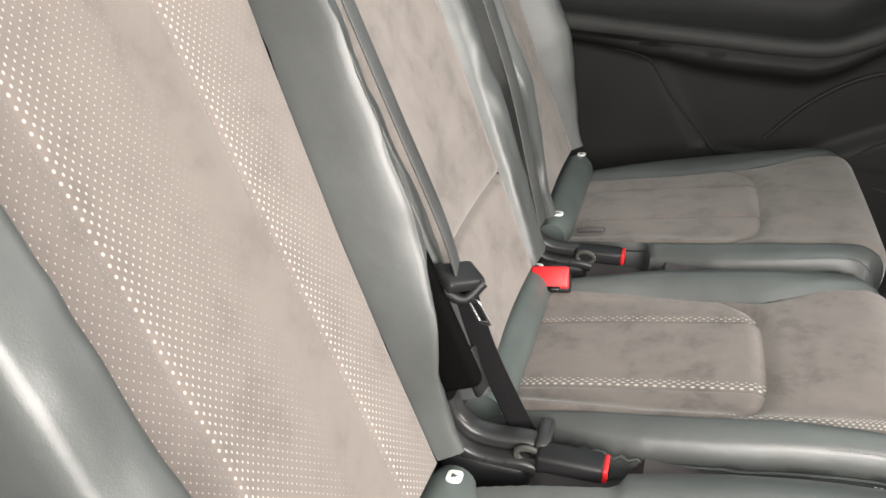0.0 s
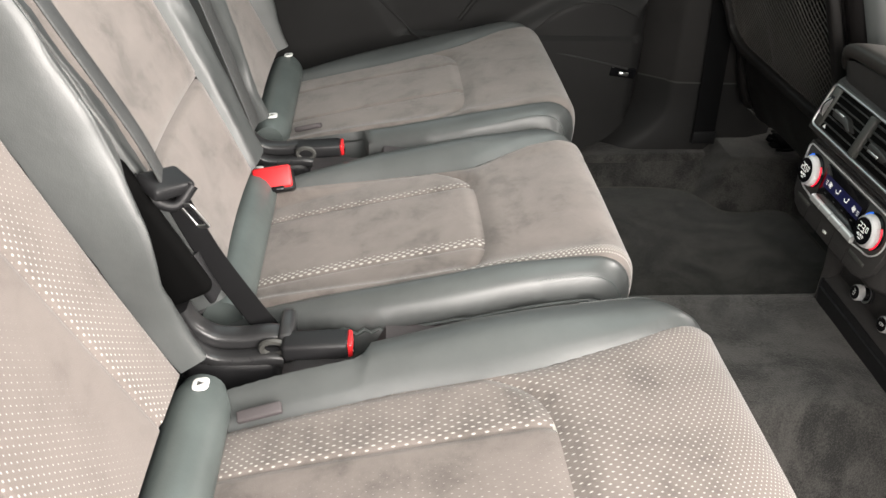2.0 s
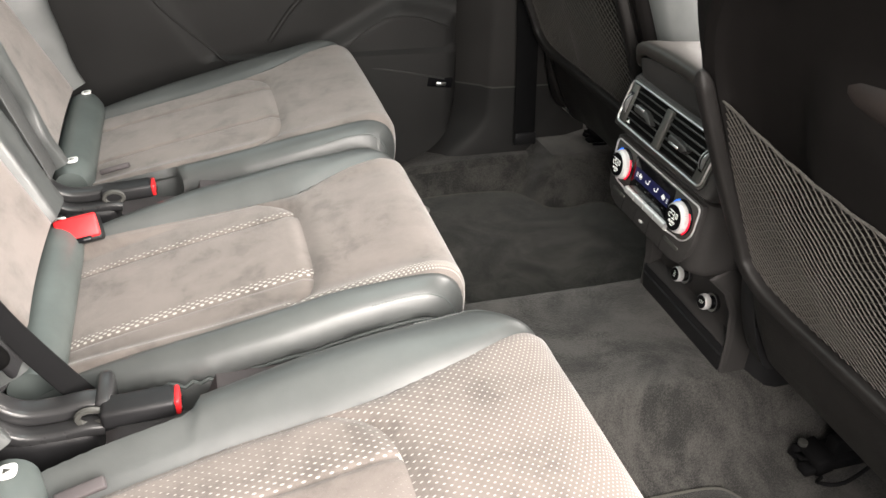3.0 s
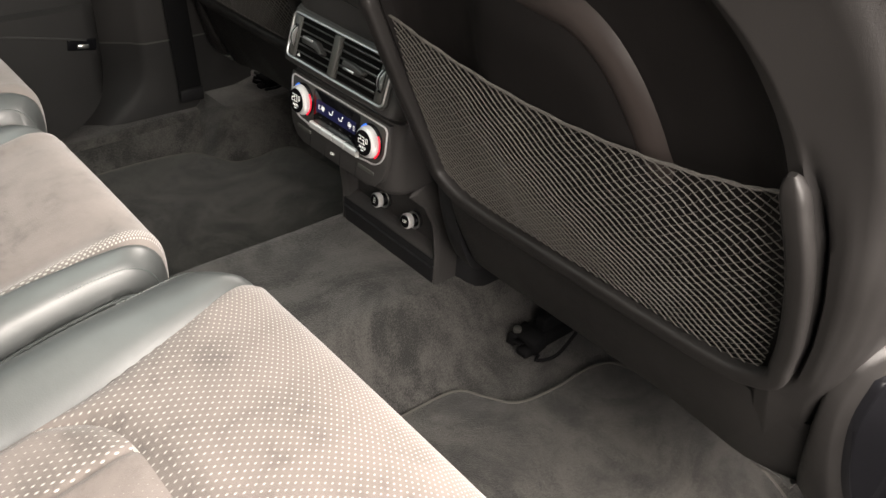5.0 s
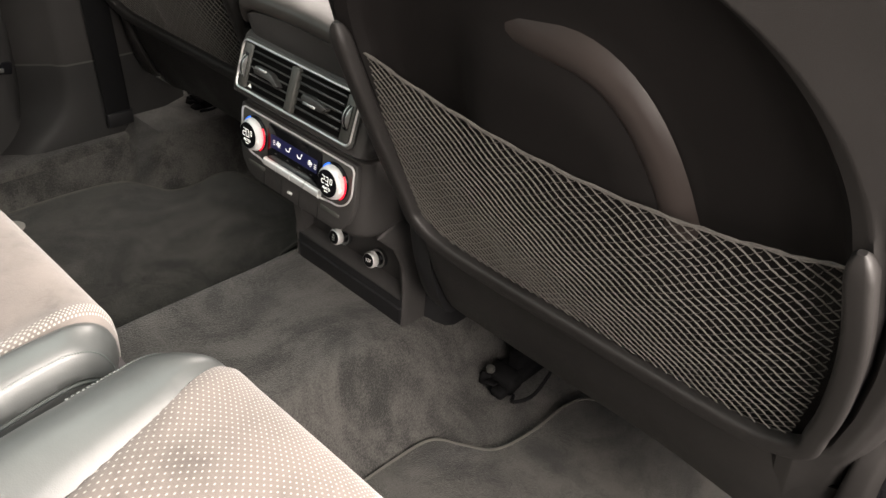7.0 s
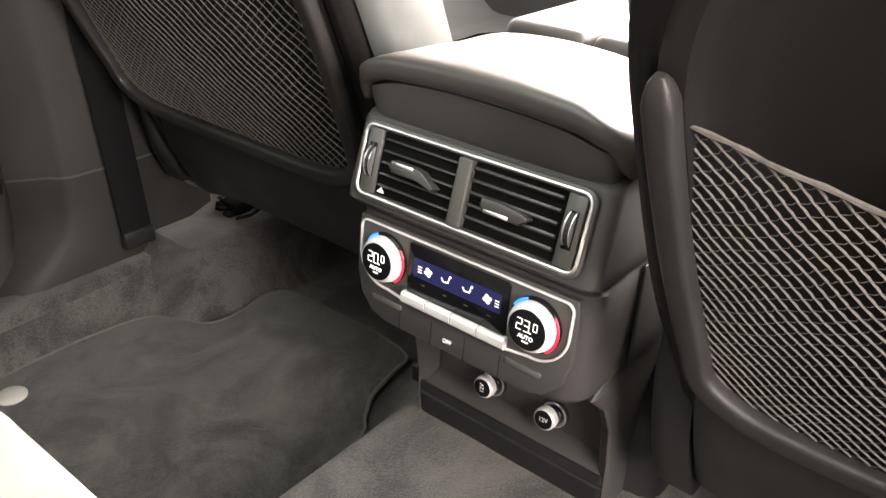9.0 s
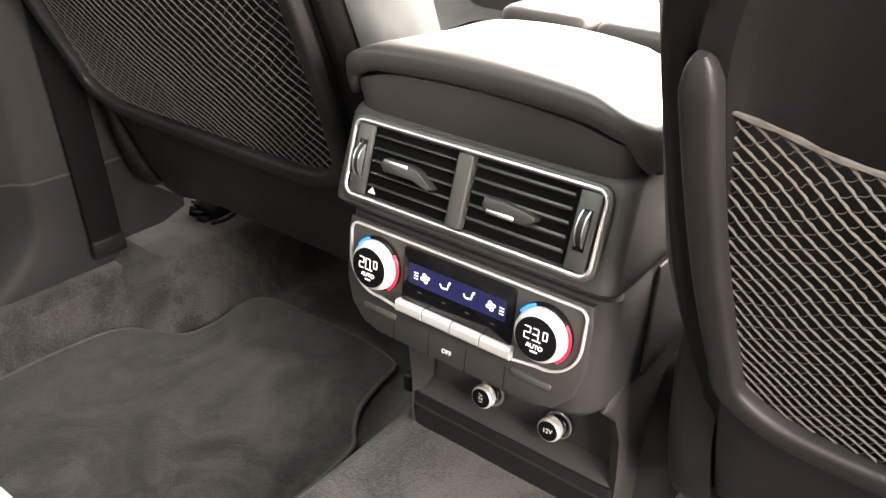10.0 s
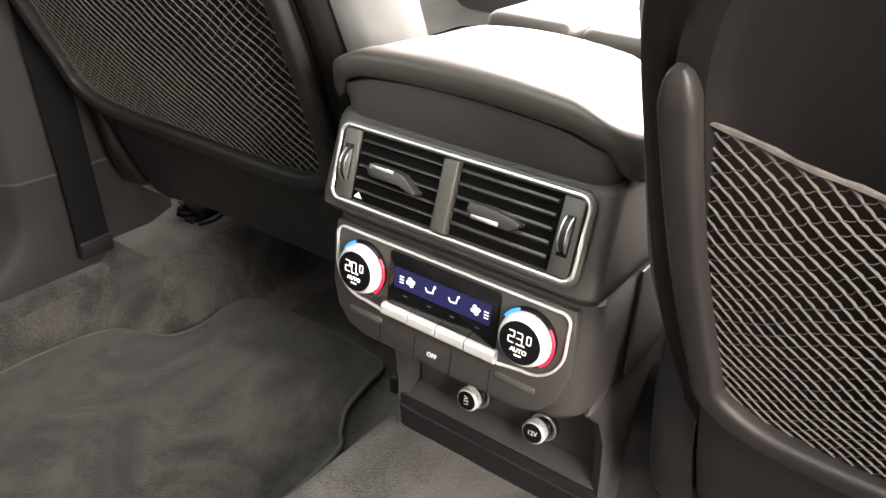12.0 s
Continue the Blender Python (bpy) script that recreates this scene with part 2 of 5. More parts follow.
def sheet(rows, uv=None, back=0.0, toward=None):
    """A grid of places as faces; uv the same grid of map places in metres. back: closes it with a copy pushed along the mean normal."""
    bm = bmesh.new()
    vs = [[bm.verts.new(p) for p in row] for row in rows]
    lay = bm.loops.layers.uv.new("map")
    for i in range(len(rows) - 1):
        for j in range(len(rows[0]) - 1):
            f = bm.faces.new((vs[i][j], vs[i + 1][j], vs[i + 1][j + 1], vs[i][j + 1]))
            if uv:
                for lo, (a, b) in zip(f.loops, ((i, j), (i + 1, j), (i + 1, j + 1), (i, j + 1))):
                    lo[lay].uv = uv[a][b]
    if back:
        bm.normal_update()
        n = sum((f.normal for f in bm.faces), Vector()).normalized()
        if toward is not None and n.dot(Vector(toward)) < 0:
            n = -n
        bs_ = [[bm.verts.new(Vector(p) - n * back) for p in row] for row in rows]
        a, b = len(rows), len(rows[0])
        for i in range(a - 1):
            for j in range(b - 1):
                bm.faces.new((bs_[i][j], bs_[i][j + 1], bs_[i + 1][j + 1], bs_[i + 1][j]))
        ring = [(i, 0) for i in range(a)] + [(a - 1, j) for j in range(1, b)] + [(i, b - 1) for i in range(a - 2, -1, -1)] + [(0, j) for j in range(b - 2, 0, -1)]
        for (i, j), (k, l) in zip(ring, ring[1:] + ring[:1]):
            bm.faces.new((vs[i][j], vs[k][l], bs_[k][l], bs_[i][j]))
    return bm


def loft(rings, caps=True):
    bm = bmesh.new()
    vs = [[bm.verts.new(p) for p in r] for r in rings]
    n = len(rings[0])
    for a, b in zip(vs, vs[1:]):
        for j in range(n):
            bm.faces.new((a[j], a[(j + 1) % n], b[(j + 1) % n], b[j]))
    if caps:
        bm.faces.new(vs[0][::-1])
        bm.faces.new(vs[-1])
    return bm


def spline(pts, per=6):
    """A smooth line through the places."""
    P = [Vector(p) for p in pts]
    P = [P[0] * 2 - P[1]] + P + [P[-1] * 2 - P[-2]]
    out = []
    for a, b, c, d in zip(P, P[1:], P[2:], P[3:]):
        for k in range(per):
            t = k / per
            out.append(0.5 * ((2 * b) + (c - a) * t + (2 * a - 5 * b + 4 * c - d) * t * t + (3 * b - a - 3 * c + d) * t ** 3))
    out.append(P[-2])
    return out


def circle(r, n=10, ry=None):
    ry = r if ry is None else ry
    return [(r * math.cos(2 * math.pi * k / n), ry * math.sin(2 * math.pi * k / n)) for k in range(n)]


def rrect(w, h, r, seg=4):
    """A rounded rectangle as a list of places, w wide and h high."""
    r = min(r, w / 2 - 1e-5, h / 2 - 1e-5)
    out = []
    for cx, cy, a0 in ((w / 2 - r, h / 2 - r, 0), (-w / 2 + r, h / 2 - r, 90), (-w / 2 + r, -h / 2 + r, 180), (w / 2 - r, -h / 2 + r, 270)):
        for k in range(seg + 1):
            a = radians(a0 + 90 * k / seg)
            out.append((cx + r * math.cos(a), cy + r * math.sin(a)))
    return out


def sweep(path, section, up=(0, 0, 1), scale=None, closed=False):
    """Carries a flat section along a line; its second axis keeps near up."""
    P = [Vector(p) for p in path]
    rings = []
    for i, p in enumerate(P):
        a, b = (P[i - 1], P[(i + 1) % len(P)]) if closed else (P[max(i - 1, 0)], P[min(i + 1, len(P) - 1)])
        d = (b - a).normalized()
        side = d.cross(Vector(up)).normalized()
        top = side.cross(d)
        k = scale(i / (len(P) - 1)) if scale else 1
        rings.append([p + (side * x + top * y) * k for x, y in section])
    if closed:
        return loft(rings + [rings[0]], False)
    return loft(rings)


def moved(bm, m):
    bmesh.ops.transform(bm, matrix=m, verts=bm.verts)
    return bm


def block(w, d, h, r=0.003, seg=2, m=None):
    """A box with rounded edges about its own middle."""
    bm = bmesh.new()
    bmesh.ops.create_cube(bm, size=1)
    bmesh.ops.scale(bm, vec=(w, d, h), verts=bm.verts)
    if r:
        bmesh.ops.bevel(bm, geom=bm.edges[:], offset=min(r, 0.49 * min(w, d, h)), segments=seg, profile=0.5, affect="EDGES")
    return moved(bm, m) if m is not None else bm


def slab(outline, lo, hi, bev=0.0):
    """A flat outline pushed from lo to hi along its own third axis, the rim eased."""
    def inset(k):
        cx, cy = sum(p[0] for p in outline) / len(outline), sum(p[1] for p in outline) / len(outline)
        return [(cx + (x - cx) * (1 - k / max(1e-6, math.hypot(x - cx, y - cy))), cy + (y - cy) * (1 - k / max(1e-6, math.hypot(x - cx, y - cy)))) for x, y in outline]
    rings = [[(x, y, lo) for x, y in outline], [(x, y, hi - bev) for x, y in outline]]
    if bev:
        rings += [[(x, y, hi - bev * 0.3) for x, y in inset(bev * 0.3)], [(x, y, hi) for x, y in inset(bev)]]
    return loft(rings)


def turned(profile, n=32):
    """A turned body about the third axis from (radius, height) pairs."""
    return loft([[(r * math.cos(2 * math.pi * k / n), r * math.sin(2 * math.pi * k / n), h) for k in range(n)] for r, h in profile])


def joined(*bms):
    out = bmesh.new()
    for b in bms:
        me = bpy.data.meshes.new("tmp")
        b.to_mesh(me)
        b.free()
        out.from_mesh(me)
        bpy.data.meshes.remove(me)
    return out


def lettering(text, size, m, thick=0.0002):
    c = bpy.data.curves.new("lettering", "FONT")
    c.body, c.size, c.align_x, c.align_y, c.extrude = text, size, "CENTER", "CENTER", thick
    ob = bpy.data.objects.new("lettering", c)
    scene.collection.objects.link(ob)
    me = bpy.data.meshes.new_from_object(ob.evaluated_get(bpy.context.evaluated_depsgraph_get()))
    bm = bmesh.new()
    bm.from_mesh(me)
    bpy.data.objects.remove(ob)
    bpy.data.curves.remove(c)
    bpy.data.meshes.remove(me)
    return moved(bm, m)


def smooth01(a, b, x):
    t = max(0.0, min(1.0, (x - a) / (b - a)))
    return t * t * (3 - 2 * t)


def along(pairs, x):
    """Straight interpolation in a short table."""
    for (a, fa), (b, fb) in zip(pairs, pairs[1:]):
        if x <= b:
            return fa + (fb - fa) * max(0.0, (x - a) / (b - a))
    return pairs[-1][1]


def facing(origin, right, up):
    """A pose whose first axis is right, second up, third out of the face."""
    r, u = Vector(right).normalized(), Vector(up).normalized()
    n = r.cross(u)
    m = Matrix((r, u, n)).transposed().to_4x4()
    m.translation = origin
    return m


# ---- floor, tunnel, body shell ----
def floor_z(x, y):
    a = abs(y)
    flare = 0.07 * smooth01(0.9, 1.06, x)
    tunnel = 0.14 * (1 - smooth01(0.128, 0.225 + flare, a)) if y > 0 else 0.14 * (1 - smooth01(0.12, 0.235, a))
    side = 0.075 * smooth01(0.70, 0.77, a)
    hump = 0.115 * smooth01(0.92, 0.985, x) * (1 - smooth01(1.25, 1.4, x)) * (smooth01(0.61, 0.675, a) if y > 0 else 0.6 * smooth01(0.67, 0.74, a))
    seat_box = 0.22 * (1 - smooth01(-0.02, 0.2, x - 0.12)) if x < 0.4 else 0.0
    return max(tunnel, side, hump, seat_box) + 0.0015 * noise.noise((x * 14, y * 14, 0))


xs = [-1.0 + 3.2 * i / 192 for i in range(193)]
ys = [-0.84 + 1.68 * j / 140 for j in range(141)]
part("floor", sheet([[(x, y, floor_z(x, y)) for y in ys] for x in xs], back=0.03, toward=(0, 0, 1)), M_CARPET)
tagged(bpy.data.objects["floor"], "grey pile carpet over the car floor and tunnel", "floor", kind="structure")


def floor_mat(name, outline, label, z):
    th = thing(name, (outline[0][0], outline[0][1], z), label, "floor mat", "rear floor mats")
    line = spline([(x, y, 0) for x, y in outline] + [(*outline[0], 0)], 6)[:-1]
    flat = [(p.x, p.y) for p in line]
    part("mat_body", slab(flat, z - 0.004, z + 0.005, 0.003), M_MAT, th)
    part("bound_edge", sweep([(x, y, z + 0.0025) for x, y in flat], circle(0.0035, 6), closed=True), M_EDGE, th, "stitched edge binding")
    return th


near_mat = [(0.50, -0.225), (0.70, -0.222), (0.80, -0.222), (0.872, -0.23), (0.9, -0.268), (0.93, -0.305), (1.0, -0.319), (1.09, -0.322), (1.13, -0.36), (1.14, -0.5), (1.11, -0.63), (1.07, -0.682), (0.99, -0.684), (0.80, -0.69), (0.62, -0.70), (0.48, -0.69), (0.44, -0.45)]
floor_mat("floor_mat", near_mat, "dark grey carpet floor mat with bound edge before the seat", 0.012)
far_mat = [(0.50, 0.23), (0.75, 0.23), (0.917, 0.236), (0.96, 0.262), (1.0, 0.287), (1.06, 0.302), (1.105, 0.315), (1.118, 0.39), (1.116, 0.5), (1.108, 0.59), (1.07, 0.612), (1.009, 0.60), (0.958, 0.61), (0.934, 0.65), (0.90, 0.70), (0.82, 0.717), (0.70, 0.717), (0.55, 0.70), (0.46, 0.6), (0.45, 0.4)]
fm = floor_mat("floor_mat", far_mat, "dark grey carpet floor mat with pale fixing button", 0.012)
part("fixing_button", moved(turned([(0.021, 0), (0.021, 0.003), (0.018, 0.0055), (0.006, 0.006)], 28), pose(0.662, 0.662, 0.016)), M_BUTTON, fm, "pale round fixing button")

# body shell behind the trim: roof, sides, back, front
def wall(name, x0, x1, y0, y1, z0, z1, material, label):
    ob = part(name, block(x1 - x0, y1 - y0, z1 - z0, 0.004, 1, pose((x0 + x1) / 2, (y0 + y1) / 2, (z0 + z1) / 2)), material, None)
    return tagged(ob, label, "car body", kind="structure")


wall("roof_front", 1.28, 1.75, -0.8, 0.8, 1.40, 1.46, M_HEAD, "pale fabric headliner above the front seats")
wall("roof_rear", -1.1, 0.22, -0.8, 0.8, 1.40, 1.46, M_HEAD, "pale fabric headliner above the boot")
wall("roof_side_far", 0.22, 1.28, 0.45, 0.8, 1.40, 1.46, M_HEAD, "pale fabric headliner beside the roof glass")
wall("roof_side_near", 0.22, 1.28, -0.8, -0.45, 1.40, 1.46, M_HEAD, "pale fabric headliner beside the roof glass")
wall("wall_far", -1.1, 2.3, 0.86, 0.9, -0.05, 0.82, M_DOOR, "dark outer door skin")
wall("wall_back", -1.1, -1.06, -0.86, 0.86, -0.05, 1.46, M_DOOR, "dark tailgate trim")
wall("wall_front", 2.3, 2.34, -0.9, 0.9, -0.05, 0.8, M_DOOR, "dark bulkhead below the windscreen")
wall("sill_near", -1.1, 2.3, -0.9, -0.845, -0.05, 0.10, M_TRIM, "dark plastic door sill")
# ---- rear seats ----
PROFILE = [(0.02, 0.318), (0.08, 0.334), (0.16, 0.352), (0.24, 0.368), (0.32, 0.384), (0.39, 0.399), (0.44, 0.411), (0.475, 0.416), (0.498, 0.408), (0.511, 0.388), (0.514, 0.36), (0.51, 0.32), (0.50, 0.27), (0.492, 0.22)]
PROFILE_LINE = spline([(x, 0, z) for x, z in PROFILE], 5)


INNER_EDGE = [(0, 0.196), (0.1, 0.203), (0.185, 0.211), (0.27, 0.222), (0.325, 0.223), (0.43, 0.22), (0.6, 0.222)]
POCKET_CUT = [(0, 0.156), (0.08, 0.166), (0.15, 0.171), (0.162, 0.176), (0.169, 0.188), (0.174, 0.202), (0.18, 0.3)]
OUTER_EDGE = [(0, 0.165), (0.15, 0.2), (0.3, 0.228), (0.42, 0.24), (0.6, 0.243)]
MIDDLE_EDGE = [(0, 0.162), (0.1, 0.177), (0.2, 0.193), (0.3, 0.194), (0.4, 0.19), (0.6, 0.19)]


def cushion_point(s, v, hw, rise=0.022):
    """A place on the cushion: s from the back (0) over the front edge (1), v across; hw: tables over x of its half widths towards +y and -y."""
    k = s * (len(PROFILE_LINE) - 1)
    i = min(int(k), len(PROFILE_LINE) - 2)
    p = PROFILE_LINE[i].lerp(PROFILE_LINE[i + 1], k - i)
    x = p.x
    half = along(hw[0 if v >= 0 else 1], x if s < 0.62 else 0.6)
    w = abs(v) / half
    front = smooth01(0.33, 0.5, p.x)
    bol = rise * smooth01(0.6, 0.84, w) * (1 - 0.7 * front)
    edge = max(0.0, (w - 0.84) / 0.16)
    z = p.z + bol + 0.004 * (1 - w * w) - 0.022 * (1 - math.sqrt(max(0.0, 1 - min(1, edge) ** 2)))
    x -= 0.028 * front * smooth01(0.6, 1.0, w) ** 2
    return Vector((x, v, z))


def build_cushion(seat, yc, hw, length, c_in, c_out, side, m_insert, m_front, seams=(), rise=0.022):
    """c_in and c_out: half widths of the cloth on the two sides as tables of x; side +1: c_in lies towards +y."""
    n = len(PROFILE_LINE)

    def s_of(x):
        for i in range(n - 1):
            if PROFILE_LINE[i + 1].x >= x:
                return (i + (x - PROFILE_LINE[i].x) / (PROFILE_LINE[i + 1].x - PROFILE_LINE[i].x)) / (n - 1)
        return 0.6

    def halves(s):
        k = s * (n - 1)
        i = min(int(k), n - 2)
        x = PROFILE_LINE[i].x if s < 0.62 else 0.515 + (s - 0.62) * 0.3
        a, b = along(c_in, x), along(c_out, x)
        return (-b, a) if side > 0 else (-a, b)

    def seam_s(f):
        return s_of(0.338 - 0.055 * abs(f) ** 5)

    def groove(d):
        return 0.006 * math.exp(-(d / 0.006) ** 2)

    def zone(name, s0, s1, lo, hi, ns, nv, material, label, grooves):
        rows, uv = [], []
        for i in range(ns + 1):
            row, ur = [], []
            for j in range(nv + 1):
                f = j / nv
                a, b = s0(2 * f - 1), s1(2 * f - 1)
                s = a + (b - a) * i / ns
                v0, v1 = lo(s), hi(s)
                v = v0 + (v1 - v0) * f
                p = cushion_point(s, v, hw, rise)
                p.x *= length
                g = 0
                if "side" in grooves:
                    g = max(groove(v - v0), groove(v1 - v))
                if "end" in grooves:
                    g = max(g, groove((b - s) * 0.72))
                if "start" in grooves:
                    g = max(g, groove((s - a) * 0.72))
                p.z -= g
                if "end" in grooves:
                    p.z -= sum(0.003 * math.exp(-((v - c) / 0.0035) ** 2) for c in seams)
                row.append((p.x, p.y + yc, p.z))
                ur.append((s * 0.72, v))
            rows.append(row)
            uv.append(ur)
        return part(name, sheet(rows, uv, 0.02, (0, 0, 1)), material, seat, label)

    lo, hi = (lambda s: halves(s)[0]), (lambda s: halves(s)[1])
    zone("cushion_insert", lambda f: 0.0, seam_s, lo, hi, 46, 110 if seams else 30, m_insert, "punched grey-brown suede centre panel", ("side", "end"))
    zone("cushion_front", seam_s, lambda f: 0.97, lo, hi, 46, 30, m_front, "grey-brown suede front panel", ("side", "start"))
    for sg in (-1, 1):
        rows = []
        for i in range(121):
            s = 0.97 * i / 120
            px = PROFILE_LINE[min(int(s * (n - 1)), n - 2)].x if s < 0.62 else 0.6
            width = along(hw[0 if sg > 0 else 1], px)
            if abs(yc) > 0.1 and sg * yc < 0:
                width = min(width, along(POCKET_CUT, px))
            l, h = halves(s)
            start = h if sg > 0 else -l
            row = []
            for j in range(15):
                v = start + (width - start) * (j / 14) ** 0.8
                p = cushion_point(s, sg * v, hw, rise)
                p.x *= length
                p.z -= groove(v - start)
                row.append((p.x, p.y + yc, p.z))
            q = row[-1]
            for d in (0.006, 0.012, 0.017, 0.022, 0.05, 0.1):
                out = 0.004 * math.sin(min(1, d / 0.012) * math.pi / 2) - (0.004 if d == 0.017 else 0)
                row.append((q[0] - 0.02 * d, q[1] + sg * out, q[2] - d))
            rows.append(row)
        part("bolster", sheet(rows, None, 0.0), M_LEATHER, seat, "smooth dark grey leather bolster")
        piping = [Vector(r[17]) + Vector((0, sg * 0.0015, 0.0)) for r in rows[42 if abs(yc) > 0.1 and sg * yc < 0 else 8:100]]
        seam = []
        for k in range(48, 92):
            for h in (0.2,):
                p, q = Vector(rows[k][12]), Vector(rows[k + 1][12])
                a, b = p.lerp(q, h), p.lerp(q, h + 0.6)
                seam.append(sweep([a + Vector((0, 0, 0.0006)), b + Vector((0, 0, 0.0006))], circle(0.0009, 5)))
        part("stitching", joined(*seam), M_THREAD if yc < -0.3 and sg < 0 else M_LEATHER_ROLL, seat, "stitching along the bolster edge")
        part("piping", sweep(piping, circle(0.0026, 6)), M_LEATHER_ROLL, seat, "raised leather piping")
    rings = []
    for z, gx, gy in ((0.18, 0.0, 0.0), (0.22, -0.004, 0.0), (0.27, 0.0, -0.004), (0.298, 0.02, -0.012)):
        rings.append([(0.26 * length + 0.004 + a, yc + b, z) for a, b in rrect(0.44 * length - gx, 0.28 + gy, 0.03, 4)])
    part("cushion_base", loft(rings), M_BLACK, seat, "black cushion base")


LEAN = radians(25)


def back_point(v, h, n):
    return Vector((-h * math.sin(LEAN) + n * math.cos(LEAN), v, 0.385 + h * math.cos(LEAN) + n * math.sin(LEAN)))


def build_back(seat, yc, hw, bands, wing, m_cloth, offset, top=0.66, split=None, seams=()):
    """bands: table over height of the cloth's half widths towards +y and -y; wing: how far the side wings stand out."""
    def width(h, v=0.0):
        notch = 0.022 * smooth01(0.03, 0.09, h) * (1 - smooth01(0.15, 0.225, h)) if wing > 0.03 and v * yc < 0 else 0.0
        return hw - notch - (0.045 if wing > 0.03 else 0.01) * (1 - smooth01(-0.02, 0.2, h))

    def depth(v, a, h):
        over = max(0.0, abs(v) - a) / (width(h, v) - a)
        crest = math.sin(min(1.0, over / 0.42) * math.pi / 2) - 0.42 * max(0.0, over - 0.3) ** 1.6 if wing > 0.03 else math.sin(min(1.0, over / 0.8) * math.pi / 2)
        fall = max(0.0, (over - 0.86) / 0.14)
        return offset + wing * (0.3 + 0.7 * smooth01(0.0, 0.22, h)) * crest - 0.05 * (1 - math.sqrt(max(0.0, 1 - fall * fall))) - 0.006 * (1 - min(1, (abs(v) / max(a, 1e-3)) ** 2))

    def g(d):
        return 0.007 * math.exp(-(d / 0.006) ** 2)

    spans = [(-0.005, top)] if split is None else [(-0.005, split), (split, top)]
    for h0, h1 in spans:
        rows, uv = [], []
        for i in range(61):
            h = h0 + (h1 - h0) * i / 60
            a, b = along(bands[0], h), along(bands[1], h)
            row, ur = [], []
            cols = 128 if seams else 32
            for j in range(cols + 1):
                v = -b + (a + b) * j / cols
                p = back_point(v, h, depth(v, a if v > 0 else b, h) - sum(0.003 * math.exp(-((v - c) / 0.0035) ** 2) for c in seams) - max(g(a - v), g(v + b), 1.8 * g(h1 - h) if split and h1 == split else 0, g(h - h0) if h0 > 0 else 0))
                row.append((p.x, p.y + yc, p.z))
                ur.append((h, v))
            rows.append(row)
            uv.append(ur)
        part("backrest_cloth", sheet(rows, uv, 0.02, (1, 0, 0.3)), m_cloth, seat, "grey-brown suede backrest panel")
    for sg in (-1, 1):
        rows = []
        for i in range(61):
            h = -0.01 + (top + 0.01) * i / 60
            a = along(bands[0 if sg > 0 else 1], h)
            row = []
            for j in range(19):
                v = a + (width(h, sg) - a) * (j / 18) ** 0.85
                p = back_point(sg * v, h, depth(sg * v, a, h) - g(v - a) + 0.004 * noise.noise((v * 26, h * 16, yc * 5 + sg)) + 0.0016 * noise.noise((v * 60, h * 45, sg)))
                row.append((p.x, p.y + yc, p.z))
            for d in (0.02, 0.06, 0.14):
                p = back_point(sg * (width(h, sg) + 0.002), h, depth(sg * width(h, sg), a, h) - d)
                row.append((p.x, p.y + yc, p.z))
            rows.append(row)
        part("side_wing", sheet(rows), M_LEATHER, seat, "smooth dark grey leather side wing")
    rings = []
    for h in (-0.02, 0.0, 0.3, top):
        c = back_point(0, h, offset - 0.085)
        rings.append([(c.x + x * math.cos(LEAN), yc + y, c.z + x * math.sin(LEAN)) for x, y in rrect(0.12, 2 * width(h) - 0.004, 0.02, 3)])
    part("backrest_core", loft(rings), M_BLACK, seat, "black backrest body")


def build_roll(seat, yc, ends, flaps):
    pts = [(0.016, yc + ends[0] + (ends[1] - ends[0]) * k / 12, 0.341) for k in range(13)]
    part("base_roll", sweep(pts, circle(0.031, 20), scale=lambda t: 1 - 0.28 * max(0.0, abs(2 * t - 1) - 0.84) / 0.16), M_LEATHER_ROLL, seat, "grey-green leather roll at the seat back")
    for v in flaps:
        m = facing((0.021, yc + v, 0.3715), (1, 0, 0.12), (0, 1, 0))
        tab = part("anchor_mark", moved(slab(rrect(0.016, 0.017, 0.005), 0.0, 0.0022, 0.0006), m), M_WHITE, seat, "small white anchor mark")
        part("anchor_symbol", moved(slab([(-0.003, -0.003), (0.004, 0.0), (-0.003, 0.003)], 0.0022, 0.0026), m), M_VENT, tab)


